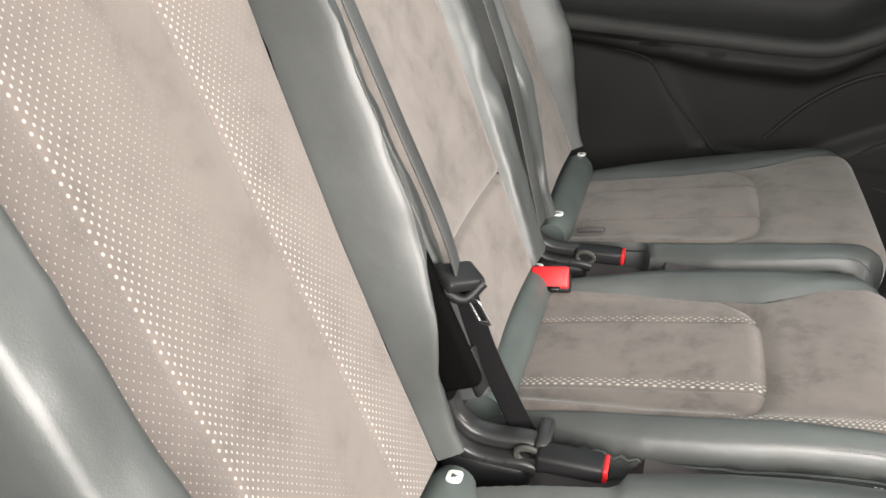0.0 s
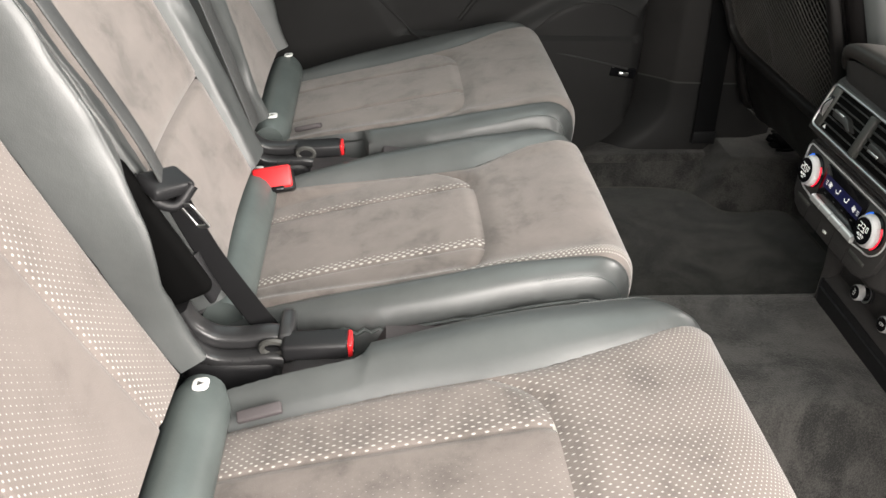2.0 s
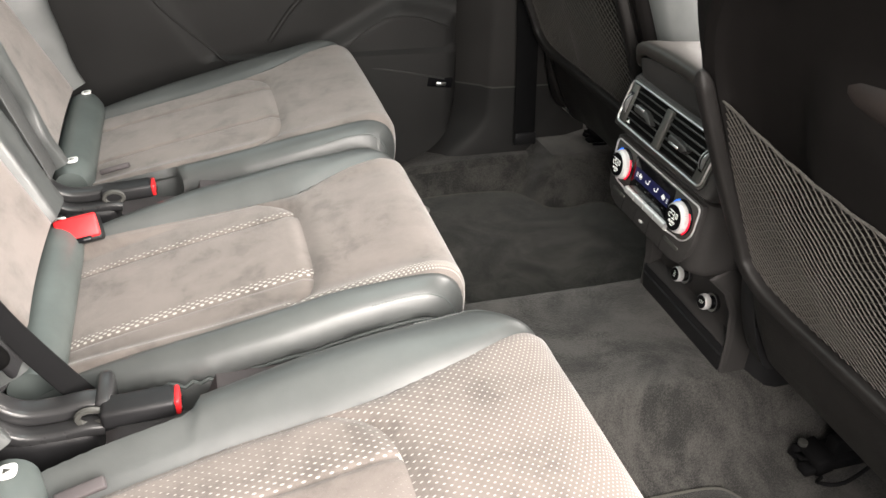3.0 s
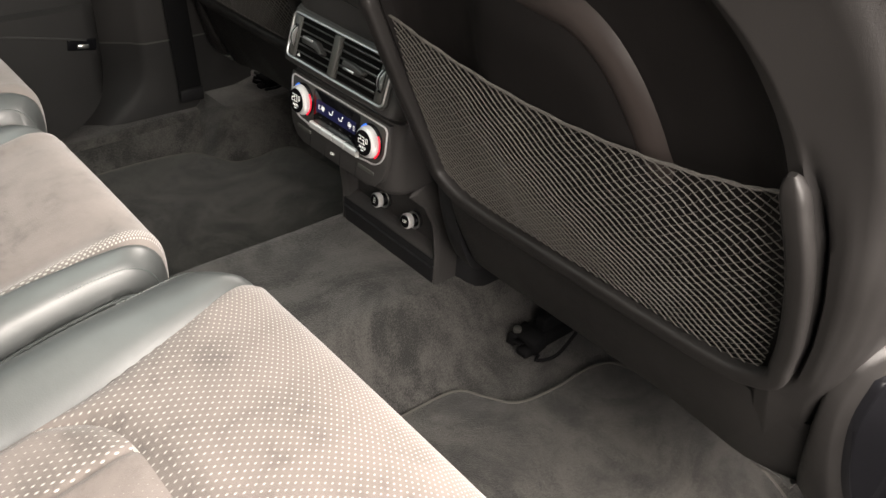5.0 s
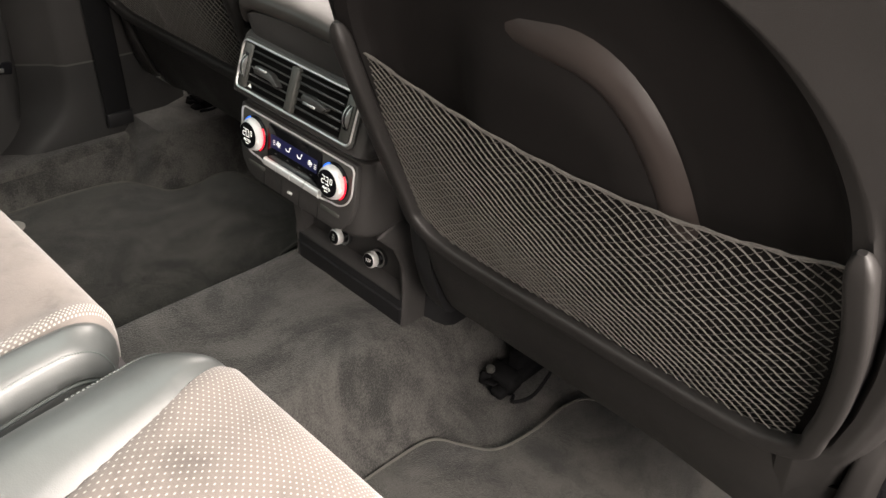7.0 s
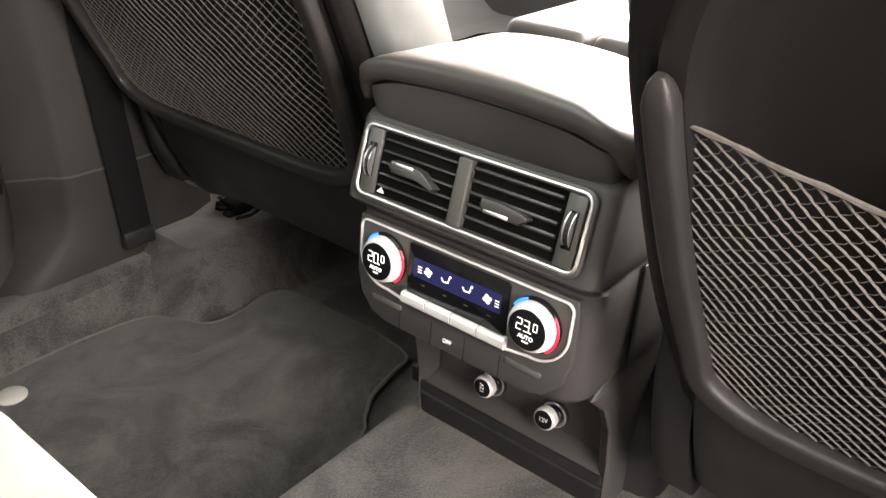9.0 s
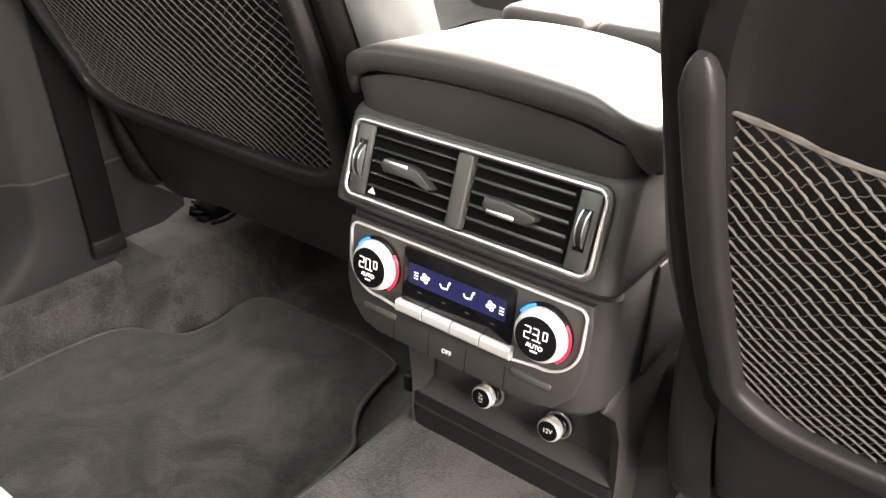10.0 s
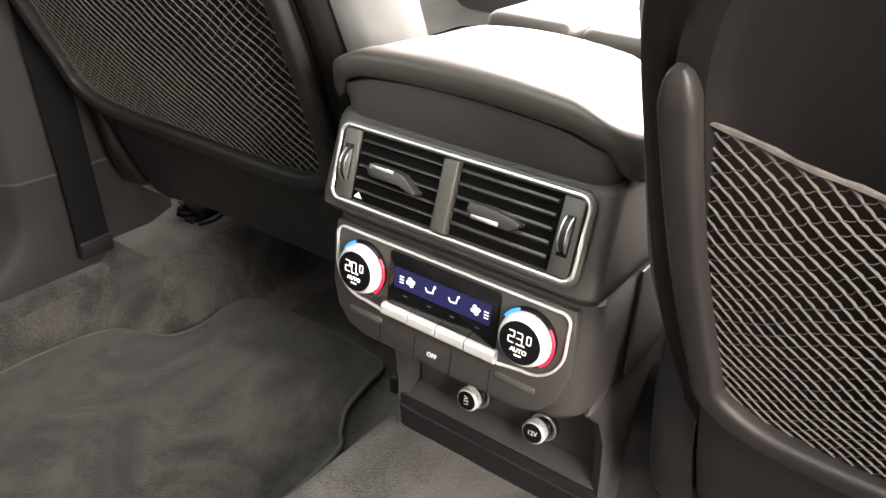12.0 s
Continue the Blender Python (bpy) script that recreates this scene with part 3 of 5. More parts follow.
def rear_seat(yc, outer):
    label = "outer rear seat in punched suede and dark leather" if outer else "narrow middle rear seat in suede and dark leather"
    seat = thing("rear_seat", (0.25, yc, 0.2), label, "car seat", "rear seats")
    if outer:
        side = 1 if yc < 0 else -1
        near = yc < 0
        c_in = [(0, 0.122), (0.2, 0.137), (0.33, 0.14), (0.42, 0.152), (0.5, 0.17), (0.6, 0.172)] if near else [(0, 0.15), (0.2, 0.176), (0.33, 0.178), (0.42, 0.18), (0.5, 0.18), (0.6, 0.178)]
        c_out = [(0, 0.122), (0.2, 0.13), (0.33, 0.155), (0.42, 0.184), (0.5, 0.198), (0.53, 0.196), (0.6, 0.19)]
        edges = (INNER_EDGE, OUTER_EDGE) if near else (OUTER_EDGE, INNER_EDGE)
        build_cushion(seat, yc, edges, 1.045 if near else 1.0, c_in, c_out, side, M_SUEDE_SEAT if near else M_SUEDE_FAR, M_SUEDE_FRONT if near else M_SUEDE_PLAIN, (-0.066, 0.061), 0.022 if near else 0.012)
        ti = [(0, 0.154), (0.1, 0.158), (0.25, 0.17), (0.4, 0.19), (0.46, 0.2), (0.66, 0.2)]
        to = [(0, 0.15), (0.2, 0.147), (0.4, 0.15), (0.66, 0.16)]
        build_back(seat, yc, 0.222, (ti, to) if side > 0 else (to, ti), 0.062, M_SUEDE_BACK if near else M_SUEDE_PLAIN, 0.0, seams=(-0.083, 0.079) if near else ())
        build_roll(seat, yc, (-0.165, 0.165), (-0.14, 0.14))
        part("side_tab", block(0.045, 0.012, 0.008, 0.002, 2, pose(0.076, yc + side * 0.127, 0.346, 25 * side, -14, 4 * side)), M_MAUVE, seat, "mauve-grey fabric tab")
    else:
        c, cf = [(0, 0.15), (0.2, 0.15), (0.33, 0.148), (0.42, 0.152), (0.5, 0.158), (0.6, 0.158)], [(0, 0.135), (0.2, 0.13), (0.33, 0.12), (0.42, 0.14), (0.5, 0.15), (0.6, 0.15)]
        build_cushion(seat, yc, (MIDDLE_EDGE, MIDDLE_EDGE), 0.955, cf, c, 1, M_SUEDE_MID, M_SUEDE_MID_FRONT, (-0.083, 0.065))
        t = [(0, 0.12), (0.15, 0.14), (0.3, 0.15), (0.66, 0.155)]
        build_back(seat, yc, 0.2, (t, t), 0.02, M_SUEDE_PLAIN, 0.018, split=0.135)
        build_roll(seat, yc, (-0.16, 0.165), (-0.14, 0.14))
    return seat


for yc in (-0.455, -0.012, 0.455):
    rear_seat(yc, abs(yc) > 0.1)


def frame_line(pts, width, height, m):
    return moved(sweep(pts, rrect(width, height, min(width, height) * 0.45, 2), (0, 0, 1), closed=True), m)


# ---- belts and buckles between the rear seats ----
def belt_line(pts, width, up, thick=0.0014, per=6):
    return sweep(spline(pts, per), rrect(width, thick * 2, thick * 0.9, 2), up)


belt = thing("seat_belt", (0.05, -0.21, 0.36), "dark seat belt hanging before the middle seat with its tongue", "seat belt", "rear seat belts")
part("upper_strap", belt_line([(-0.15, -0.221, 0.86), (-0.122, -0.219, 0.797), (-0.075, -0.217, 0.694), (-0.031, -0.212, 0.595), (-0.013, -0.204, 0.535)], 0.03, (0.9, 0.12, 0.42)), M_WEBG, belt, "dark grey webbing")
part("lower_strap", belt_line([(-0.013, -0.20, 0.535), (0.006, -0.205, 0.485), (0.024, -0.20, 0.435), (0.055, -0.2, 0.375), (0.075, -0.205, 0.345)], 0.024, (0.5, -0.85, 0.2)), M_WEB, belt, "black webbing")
part("tongue", joined(
    block(0.05, 0.016, 0.034, 0.006, 3, facing((-0.012, -0.206, 0.533), (0.55, 0.75, -0.2), (0.3, -0.1, 0.9))),
    sweep(spline([(-0.04, -0.215, 0.545), (-0.025, -0.217, 0.523), (-0.004, -0.213, 0.512), (0.012, -0.2, 0.528)], 5), circle(0.006, 8), (0, 1, 0))), M_BLACK, belt, "black moulded tongue grip")
plate_m = facing((0.012, -0.212, 0.500), (0.75, -0.5, 0.3), (-0.45, -0.1, 0.85))
part("tongue_plate", frame_line([(x, y, 0) for x, y in rrect(0.017, 0.030, 0.003, 3)], 0.0045, 0.002, plate_m), M_CHROME, belt, "bright metal tongue plate")
# solid block coloured near-black for the shade in the belt's slot
part("belt_slot_shade", block(0.05, 0.02, 0.165, 0.009, 3, pose(-0.032, -0.224, 0.485, 0, -25, 0)), M_GAP_SHADE, belt, "near-black block, painted shade of the slot the belt runs through")
part("strap_keeper", belt_line([(0.004, -0.215, 0.455), (0.014, -0.22, 0.43), (0.022, -0.215, 0.405)], 0.022, (0.9, -0.3, 0.2), 0.004), M_BLACK, belt, "black strap keeper")

far_belt = thing("seat_belt", (-0.05, 0.215, 0.4), "dark seat belt running down between the far seats", "seat belt", "rear seat belts")
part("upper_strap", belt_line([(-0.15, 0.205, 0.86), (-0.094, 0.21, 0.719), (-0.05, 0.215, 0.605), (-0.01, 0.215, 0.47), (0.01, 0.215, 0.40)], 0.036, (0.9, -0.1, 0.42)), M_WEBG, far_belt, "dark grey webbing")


def bracket(y, label):
    th = thing("hinge_bracket", (0.05, y, 0.3), label, "hinge bracket", "hinge brackets")
    for k, (dy, dz, r) in enumerate(((-0.012, 0.0, 0.0095), (0.006, 0.014, 0.0115))):
        pts = [(-0.012, y + dy, 0.385 + dz), (-0.002, y + dy, 0.362 + dz), (0.018, y + dy, 0.346 + dz), (0.045, y + dy, 0.343 + dz), (0.075, y + dy, 0.346 + dz), (0.092, y + dy, 0.344 + dz)]
        part("curved_arm", sweep(spline(pts, 5), rrect(r * 2.2, r * 1.5, r * 0.5, 3), (0, 0, 1)), M_BRACKET, th)
    part("bracket_body", block(0.10, 0.05, 0.07, 0.012, 3, pose(0.035, y, 0.312)), M_BLACK, th)
    if y < 0:
        part("end_plate", block(0.016, 0.05, 0.04, 0.005, 2, pose(0.094, y + 0.014, 0.352)), M_BRACKET, th)
    ring = [(0.082 + 0.013 * math.cos(a), y - 0.014, 0.358 + 0.009 * math.sin(a)) for a in [2 * math.pi * k / 16 for k in range(16)]]
    part("anchor_ring", sweep(ring, circle(0.0035, 6), (0, 1, 0), closed=True), M_VENT, th, "grey metal anchor ring")
    return th


bracket(-0.232, "black plastic seat hinge bracket with metal ring")
bracket(0.222, "black plastic seat hinge bracket with metal ring")


def buckle(place, m, label, length=0.07):
    th = thing("buckle", place, label, "buckle", "seat belt buckles")
    part("housing", block(length, 0.03, 0.021, 0.005, 3, m), M_BLACK, th, "black buckle housing")
    part("release_button", block(0.006, 0.027, 0.018, 0.0025, 2, m @ pose(length / 2 + 0.001, 0, 0)), M_RED, th, "red release button")
    part("slot", block(0.003, 0.02, 0.004, 0.001, 1, m @ pose(length / 2 + 0.0035, 0, -0.006)), M_GLOSS, th, "dark slot")
    return th


buckle((0.13, -0.243, 0.36), pose(0.126, -0.245, 0.361, 0, -2, 0), "black buckle with red button between the seats")
buckle((0.10, 0.222, 0.35), pose(0.10, 0.222, 0.36, 0, -4, 0), "black buckle with red button between the far seats")
rb = thing("buckle", (0.04, 0.12, 0.36), "red buckle lying on the middle seat beside its roll", "buckle", "seat belt buckles")
mm = pose(0.044, 0.12, 0.358, 58, -9, 2)
part("housing", block(0.056, 0.034, 0.026, 0.005, 3, mm), M_BLACK, rb, "black buckle housing")
part("release_button", block(0.054, 0.032, 0.008, 0.004, 3, mm @ pose(0, 0.004, 0.0125)), M_RED, rb, "bright red release button")
part("slot", block(0.03, 0.007, 0.003, 0.001, 1, mm @ pose(0.0, -0.0125, 0.0165)), M_GLOSS, rb, "dark slot")


for y in (-0.235, 0.225):
    pocket = thing("buckle_pocket", (0.25, y, 0.3), "mauve-grey lined pocket between two rear seats", "seat trim", "buckle pockets")
    rows = []
    for i in range(25):
        x = 0.06 + 0.42 * i / 24
        rows.append([(x, y - 0.07 + 0.14 * j / 12, 0.318 - 0.012 * math.cos((j / 12 - 0.5) * math.pi) + 0.048 * smooth01(0.175, 0.2, x)) for j in range(13)])
    part("pocket_lining", sheet(rows, None, 0.05, (0, 0, 1)), M_MAUVE, pocket)
    rows = [[tuple(back_point(y - 0.05 + 0.1 * j / 6, 0.02 + 0.3 * i / 16, -0.012 - 0.03 * i / 16)) for j in range(7)] for i in range(17)]
    part("back_lining", sheet(rows, None, 0.01, (1, 0, 0)), M_MAUVE, pocket)
# ---- rear end of the centre console ----
console = thing("centre_console", (0.95, 0, 0.14), "charcoal plastic centre console with vents and climate panel", "console")


def console_rings(rows, front=1.75):
    rings = []
    for z, x, w, r in rows:
        left = [(x + r * (1 - math.cos(radians(90 - 90 * k / 8))), (w - r) + r * math.sin(radians(90 - 90 * k / 8)), z) for k in range(9)]
        right = [(p[0], -p[1], p[2]) for p in left[::-1]]
        rings.append([(front, w, z)] + left + right + [(front, -w, z)])
    return rings


part("lower_body", loft(console_rings([(0.10, 0.912, 0.1235, 0.012), (0.168, 0.906, 0.1235, 0.012), (0.1705, 0.910, 0.121, 0.012), (0.173, 0.906, 0.1235, 0.012), (0.184, 0.907, 0.1235, 0.012)])), M_BLACK, console, "black plastic console foot")
part("socket_shelf", loft(console_rings([(0.1835, 0.909, 0.121, 0.012), (0.1845, 0.909, 0.120, 0.012), (0.1935, 0.931, 0.113, 0.008), (0.31, 0.931, 0.113, 0.008)])), M_CONSOLE, console, "recessed socket wall", smooth=False)
cheek_line = [(0.852, 0.314), (0.883, 0.285), (0.900, 0.25), (0.907, 0.20), (0.911, 0.02), (1.74, 0.02), (1.74, 0.33), (0.88, 0.33)]
for sg in (-1, 1):
    part("cheek", loft([[(x + g, sg * (0.1225 - d), z) for x, z in cheek_line] for d, g in ((0.012, 0.006), (0.002, 0.0), (0.0, 0.003), (-0.0015, 0.01))]), M_CONSOLE, console, smooth=False)
part("upper_body", loft(console_rings([(0.312, 0.870, 0.105, 0.03), (0.315, 0.838, 0.113, 0.03), (0.321, 0.824, 0.121, 0.03), (0.333, 0.8165, 0.1255, 0.026), (0.40, 0.8225, 0.1285, 0.02), (0.431, 0.826, 0.129, 0.018), (0.4335, 0.832, 0.127, 0.018), (0.437, 0.832, 0.127, 0.018), (0.441, 0.815, 0.130, 0.016), (0.447, 0.8095, 0.131, 0.012), (0.455, 0.811, 0.131, 0.012), (0.516, 0.8305, 0.129, 0.014), (0.521, 0.834, 0.128, 0.016), (0.524, 0.846, 0.127, 0.016)])), M_CONSOLE, console)
part("side_trim", loft([[(1.345 + a, b, z) for a, b in rrect(0.80 - g, 0.30 - w, 0.05, 4)] for z, g, w in ((0.04, 0.0, 0.0), (0.20, 0.0, 0.0), (0.285, 0.02, 0.03), (0.31, 0.06, 0.07))]), M_BLACK, console, "black lower side trim")
part("side_door", block(0.10, 0.003, 0.10, 0.0014, 2, pose(0.945, -0.1305, 0.385)), M_CONSOLE, console, "flush side cover")

# armrest lid on top of the console
lid = thing("armrest_lid", (0.95, 0, 0.56), "padded armrest lid on the centre console", "armrest")

def lid_ring(x0, w, z, wrap=0.0, skirt=0.0, corner=0.032, front=0.958):
    """One level of the lid; wrap and skirt let its sides hang lower than its middle."""
    def drop(y):
        return wrap * smooth01(0.62, 1.0, abs(y)) ** 1.5 + skirt * smooth01(0.87, 0.97, abs(y))

    ring = []
    for k in range(61):
        y = 1 - 2 * k / 60
        e = max(0.0, abs(y) - 0.76) / 0.24
        ring.append((x0 + 0.006 * y * y + corner * (1 - math.sqrt(max(0.0, 1 - e * e))), w * y, z - 0.012 * y * y - drop(y)))
    for k in range(17):
        y = -1 + 2 * k / 16
        ring.append((front, w * y, z - 0.013 * y * y - 0.004 - drop(y)))
    return ring


pad_rings = ((0.842, 0.126, 0.5645, 0.012), (0.8215, 0.1345, 0.5646, 0.016), (0.8185, 0.137, 0.5658, 0.016), (0.8168, 0.1385, 0.5685, 0.012), (0.8158, 0.139, 0.573, 0.005), (0.816, 0.139, 0.5785, 0.0), (0.8172, 0.138, 0.5815, 0.0), (0.8205, 0.1355, 0.5842, 0.0), (0.8255, 0.131, 0.586, 0.0), (0.835, 0.124, 0.5875, 0.0), (0.85, 0.112, 0.5885, 0.0))
part("pad", loft([lid_ring(x, w, z, 0.009, skirt) for x, w, z, skirt in pad_rings]), M_LID, lid, "soft black leather pad")
part("lid_shell", loft([lid_ring(x, w, z, 0.005, 0.0, 0.01) for x, w, z in ((0.836, 0.119, 0.514), (0.831, 0.1205, 0.530), (0.8225, 0.1215, 0.5605), (0.8232, 0.121, 0.5632), (0.827, 0.1195, 0.5638), (0.83, 0.118, 0.566))]), M_CONSOLE, lid, "charcoal plastic lid shell")
part("shell_line", sweep([(p[0] - 0.0004, p[1], p[2]) for p in lid_ring(0.8232, 0.121, 0.5626, 0.005, 0.0, 0.01)[2:59]], circle(0.0006, 5)), M_VENT, lid, "thin moulding line")
for sg in (-1, 1):
    part("latch_tab", block(0.022, 0.008, 0.018, 0.003, 2, pose(0.866, sg * 0.131, 0.532)), M_CONSOLE, lid)

# air vents: a tilted face
V = facing((0.8195, 0, 0.4855), (0, -1, 0), (0.31, 0, 1))
VW, VH = 0.232, 0.067


def at(m, x, y, z=0.0, rz=0.0):
    return m @ pose(x, y, z, 0, 0, rz)


def frame_ring(m, w, h, r, width, height, seg=5):
    return moved(sweep([(x, y, 0) for x, y in rrect(w, h, r, seg)], rrect(width, height, min(width, height) * 0.45, 2), (0, 0, 1), closed=True), m)


vent = part("vent_surround", frame_ring(at(V, 0, 0, 0.001), VW - 0.002, VH - 0.002, 0.009, 0.006, 0.006), M_VENT, console, "grey vent surround")
part("chrome_frame", frame_ring(at(V, 0, 0, 0.0035), VW - 0.005, VH - 0.005, 0.0085, 0.0036, 0.0036), M_CHROME, vent, "thin chrome frame")
# flat sheet whose near-black colour paints the shade inside the vent
part("vent_shade_sheet", block(VW - 0.012, VH - 0.012, 0.002, 0.0005, 1, at(V, 0, 0, 0.0004)), M_GAP_SHADE, vent, "near-black sheet, painted shade of the vent opening")
part("divider", block(0.014, VH - 0.010, 0.010, 0.002, 2, at(V, -0.001, 0, 0.0035)), M_VENT, vent, "grey divider bar")
for sg in (-1, 1):
    part("side_plate", block(0.0165, VH - 0.010, 0.007, 0.001, 1, at(V, sg * (VW / 2 - 0.0145), 0, 0.001)), M_VENT, vent, "grey side plate")
    wheel_m = at(V, sg * (VW / 2 - 0.0145), -0.001 if sg < 0 else 0.002, -0.006) @ pose(0, 0, 0, 0, 90, 0)
    part("wheel_slot", block(0.0085, 0.030, 0.001, 0.0004, 1, at(V, sg * (VW / 2 - 0.0145), 0.001, 0.0046)), M_GLOSS, vent, "dark wheel slot")
    wheel = part("thumb_wheel", moved(turned([(0.0155, -0.003), (0.0168, -0.0022), (0.0168, 0.0022), (0.0155, 0.003)], 36), wheel_m), M_BLACK, vent, "thumb wheel")
    for e in (-0.0027, 0.0027):
        part("wheel_rim", moved(turned([(0.0168, e - 0.0006), (0.0174, e - 0.0004), (0.0174, e + 0.0004), (0.0168, e + 0.0006)], 36), wheel_m), M_CHROME, wheel, "bright wheel rim")
    if sg < 0:
        for k in range(7):
            a = radians(-48 + 16 * k)
            part("wheel_mark", block(0.0018, 0.0018, 0.0012, 0.0003, 1, wheel_m @ pose(0.0169 * math.cos(a), 0.0169 * math.sin(a), 0) @ pose(0, 0, 0, 0, 90, 0)), M_WHITE, wheel, "white wheel mark")
part("open_sign", moved(slab([(-0.004, -0.002), (0.004, -0.002), (0.0, 0.003)], 0.0, 0.0005), at(V, -0.0865, -0.0235, 0.0016)), M_WHITE, vent, "small white sign")
for sg in (-1, 1):
    tilt = 8 if sg < 0 else -28
    for k in range(5):
        m = at(V, sg * 0.0485, -0.0185 + 0.0101 * k, 0.0022) @ pose(0, 0, 0, tilt, 0, 0)
        part("vent_slat", block(0.083, 0.0011 if sg < 0 else 0.0026, 0.0055, 0.0004, 1, m), M_SLAT, vent)
    if sg < 0:
        hm, outline, strip = at(V, -0.058, 0.002, 0.0035), [(-0.0185, 0.0), (-0.016, 0.005), (0.009, 0.0052), (0.018, 0.0035), (0.034, -0.0068), (0.031, -0.009), (0.016, -0.0052), (-0.014, -0.0052)], (-0.003, 0.003)
    else:
        hm, outline, strip = at(V, 0.043, -0.002, 0.0035), [(-0.021, 0.0), (-0.0195, 0.0055), (-0.004, 0.006), (0.014, 0.004), (0.0245, 0.0015), (0.0245, -0.001), (0.017, -0.0062), (-0.0175, -0.0062)], (-0.004, -0.0042)
    grip = part("vent_grip", moved(slab(outline, -0.002, 0.0075, 0.0016), hm), M_GRIP, vent, "dark grip for the slats")
    part("grip_inlay", block(0.024, 0.0034, 0.0015, 0.0006, 1, hm @ pose(strip[0], strip[1], 0.0072)), M_CHROME, grip, "bright inlay strip")

# climate panel: an upright face
C = facing((0.8175, 0.0012, 0.3918), (0, -1, 0), (0.09, 0, 1))
plate_line = [(-0.1165, 0.037), (-0.119, 0.02), (-0.1185, -0.02), (-0.112, -0.043), (-0.098, -0.058), (-0.08, -0.0635), (0.08, -0.0635), (0.098, -0.058), (0.112, -0.043), (0.1185, -0.02), (0.119, 0.02), (0.1165, 0.037)]
plate = part("climate_plate", moved(slab(plate_line, -0.006, 0.0022, 0.0014), C), M_CONSOLE, console, "charcoal climate panel")
half_line = [(0.0, 0.0335)] + [(0.1062 + 0.008 * math.sin(radians(a)), 0.0255 + 0.008 * math.cos(radians(a))) for a in range(0, 91, 15)]
half_line += [(0.0825 + 0.0315 * math.cos(radians(a)), 0.0035 + 0.0315 * math.sin(radians(a))) for a in range(-5, -96, -10)] + [(0.070, -0.0292), (0.058, -0.031)]
line = [(-x, y) for x, y in half_line[:0:-1]] + half_line
part("silver_line", moved(sweep([(x, y, 0.003) for x, y in line], rrect(0.0021, 0.003, 0.0008, 2), (0, 0, 1)), C), M_SILVER, plate, "silver line round the panel")
inner = [(x * 0.985, y * 0.96) for x, y in line[2:-2]] + [(0.06, -0.016), (-0.06, -0.016)]
part("inner_field", moved(slab(inner, 0.0, 0.0026), C), M_VENT, plate, "grey inner field")
part("screen_glass", moved(slab(rrect(0.110, 0.0505, 0.003), 0.0, 0.0042, 0.0008), at(C, 0, 0.0045)), M_GLOSS, plate, "glossy black screen")
screen = part("screen", moved(slab(rrect(0.096, 0.0184, 0.0015), 0.0, 0.0003), at(C, 0, 0.0078, 0.0043)), M_BLUE, plate, "lit dark blue screen")


def fan(cx, cy):
    """Four open petals round a hub."""
    bits = []
    for k in range(4):
        a = radians(20 + 90 * k)
        px, py = cx + 0.0027 * math.cos(a), cy + 0.0027 * math.sin(a)
        petal = [(px + 0.0016 * math.cos(2 * math.pi * n / 14), py + 0.0013 * math.sin(2 * math.pi * n / 14), 0.0002) for n in range(14)]
        bits.append(sweep(petal, rrect(0.0008, 0.0003, 0.0001, 1), closed=True))
    bits.append(moved(turned([(0.0009, 0), (0.0009, 0.0004)], 8), pose(cx, cy, 0)))
    return joined(*bits)


SEGMENTS = {"2": "abged", "0": "abcdef", "3": "abgcd"}


def seven_segment(digit, w, h, m):
    """One lit figure out of thin bars."""
    t = 0.00085
    bars = {"a": (0, h / 2, w, t), "g": (0, 0, w, t), "d": (0, -h / 2, w, t), "f": (-w / 2, h / 4, t, h / 2), "b": (w / 2, h / 4, t, h / 2), "e": (-w / 2, -h / 4, t, h / 2), "c": (w / 2, -h / 4, t, h / 2)}
    return moved(joined(*[block(bars[k][2] - 0.0002, bars[k][3] - 0.0002, 0.0003, 0, 1, pose(bars[k][0], bars[k][1], 0)) for k in SEGMENTS[digit]]), m)


def seat_sign(cx, cy):
    return joined(block(0.0010, 0.0055, 0.0003, 0, 1, pose(cx + 0.0032, cy + 0.0012, 0, 0, 0, -14)), block(0.0062, 0.0011, 0.0003, 0, 1, pose(cx, cy - 0.0018, 0, 0, 0, 6)), moved(turned([(0.0011, 0), (0.0011, 0.0003)], 8), pose(cx + 0.0046, cy + 0.0045, 0)), block(0.0009, 0.0036, 0.0003, 0, 1, pose(cx - 0.004, cy - 0.0005, 0, 0, 0, 30)))


for cx in (-0.031, 0.034):
    part("fan_sign", moved(fan(cx, 0.0078), at(C, 0, 0, 0.0047)), M_LED, screen, "lit white fan sign")
for cx in (-0.011, 0.0125):
    part("seat_sign", moved(seat_sign(cx, 0.0078), at(C, 0, 0, 0.0047)), M_LED, screen, "lit white seat sign")
for cx in (-0.0405, 0.044):
    part("level_sign", moved(joined(*[block(0.0042, 0.0008, 0.0003, 0, 1, pose(cx, 0.0045 + 0.0026 * k, 0)) for k in range(3)]), at(C, 0, 0, 0.0047)), M_LED, screen, "lit white level bars")
for k, cx in enumerate((-0.036, -0.011, 0.0125, 0.037)):
    part("key_mark", block(0.004, 0.0009, 0.0003, 0, 1, at(C, cx, -0.0072, 0.0044)), M_VENT, plate, "small grey mark")
for k in range(4):
    w = 0.0285
    cx = -0.0435 + 0.029 * k
    key = part("rocker_key", moved(sweep([(-w / 2 + 0.0004, 0, 0), (w / 2 - 0.0004, 0, 0)], rrect(0.0115, 0.009, 0.0035, 5), (0, 0, 1)), at(C, cx, -0.0255, 0.0045)), M_KEY, plate, "silver rocker key")
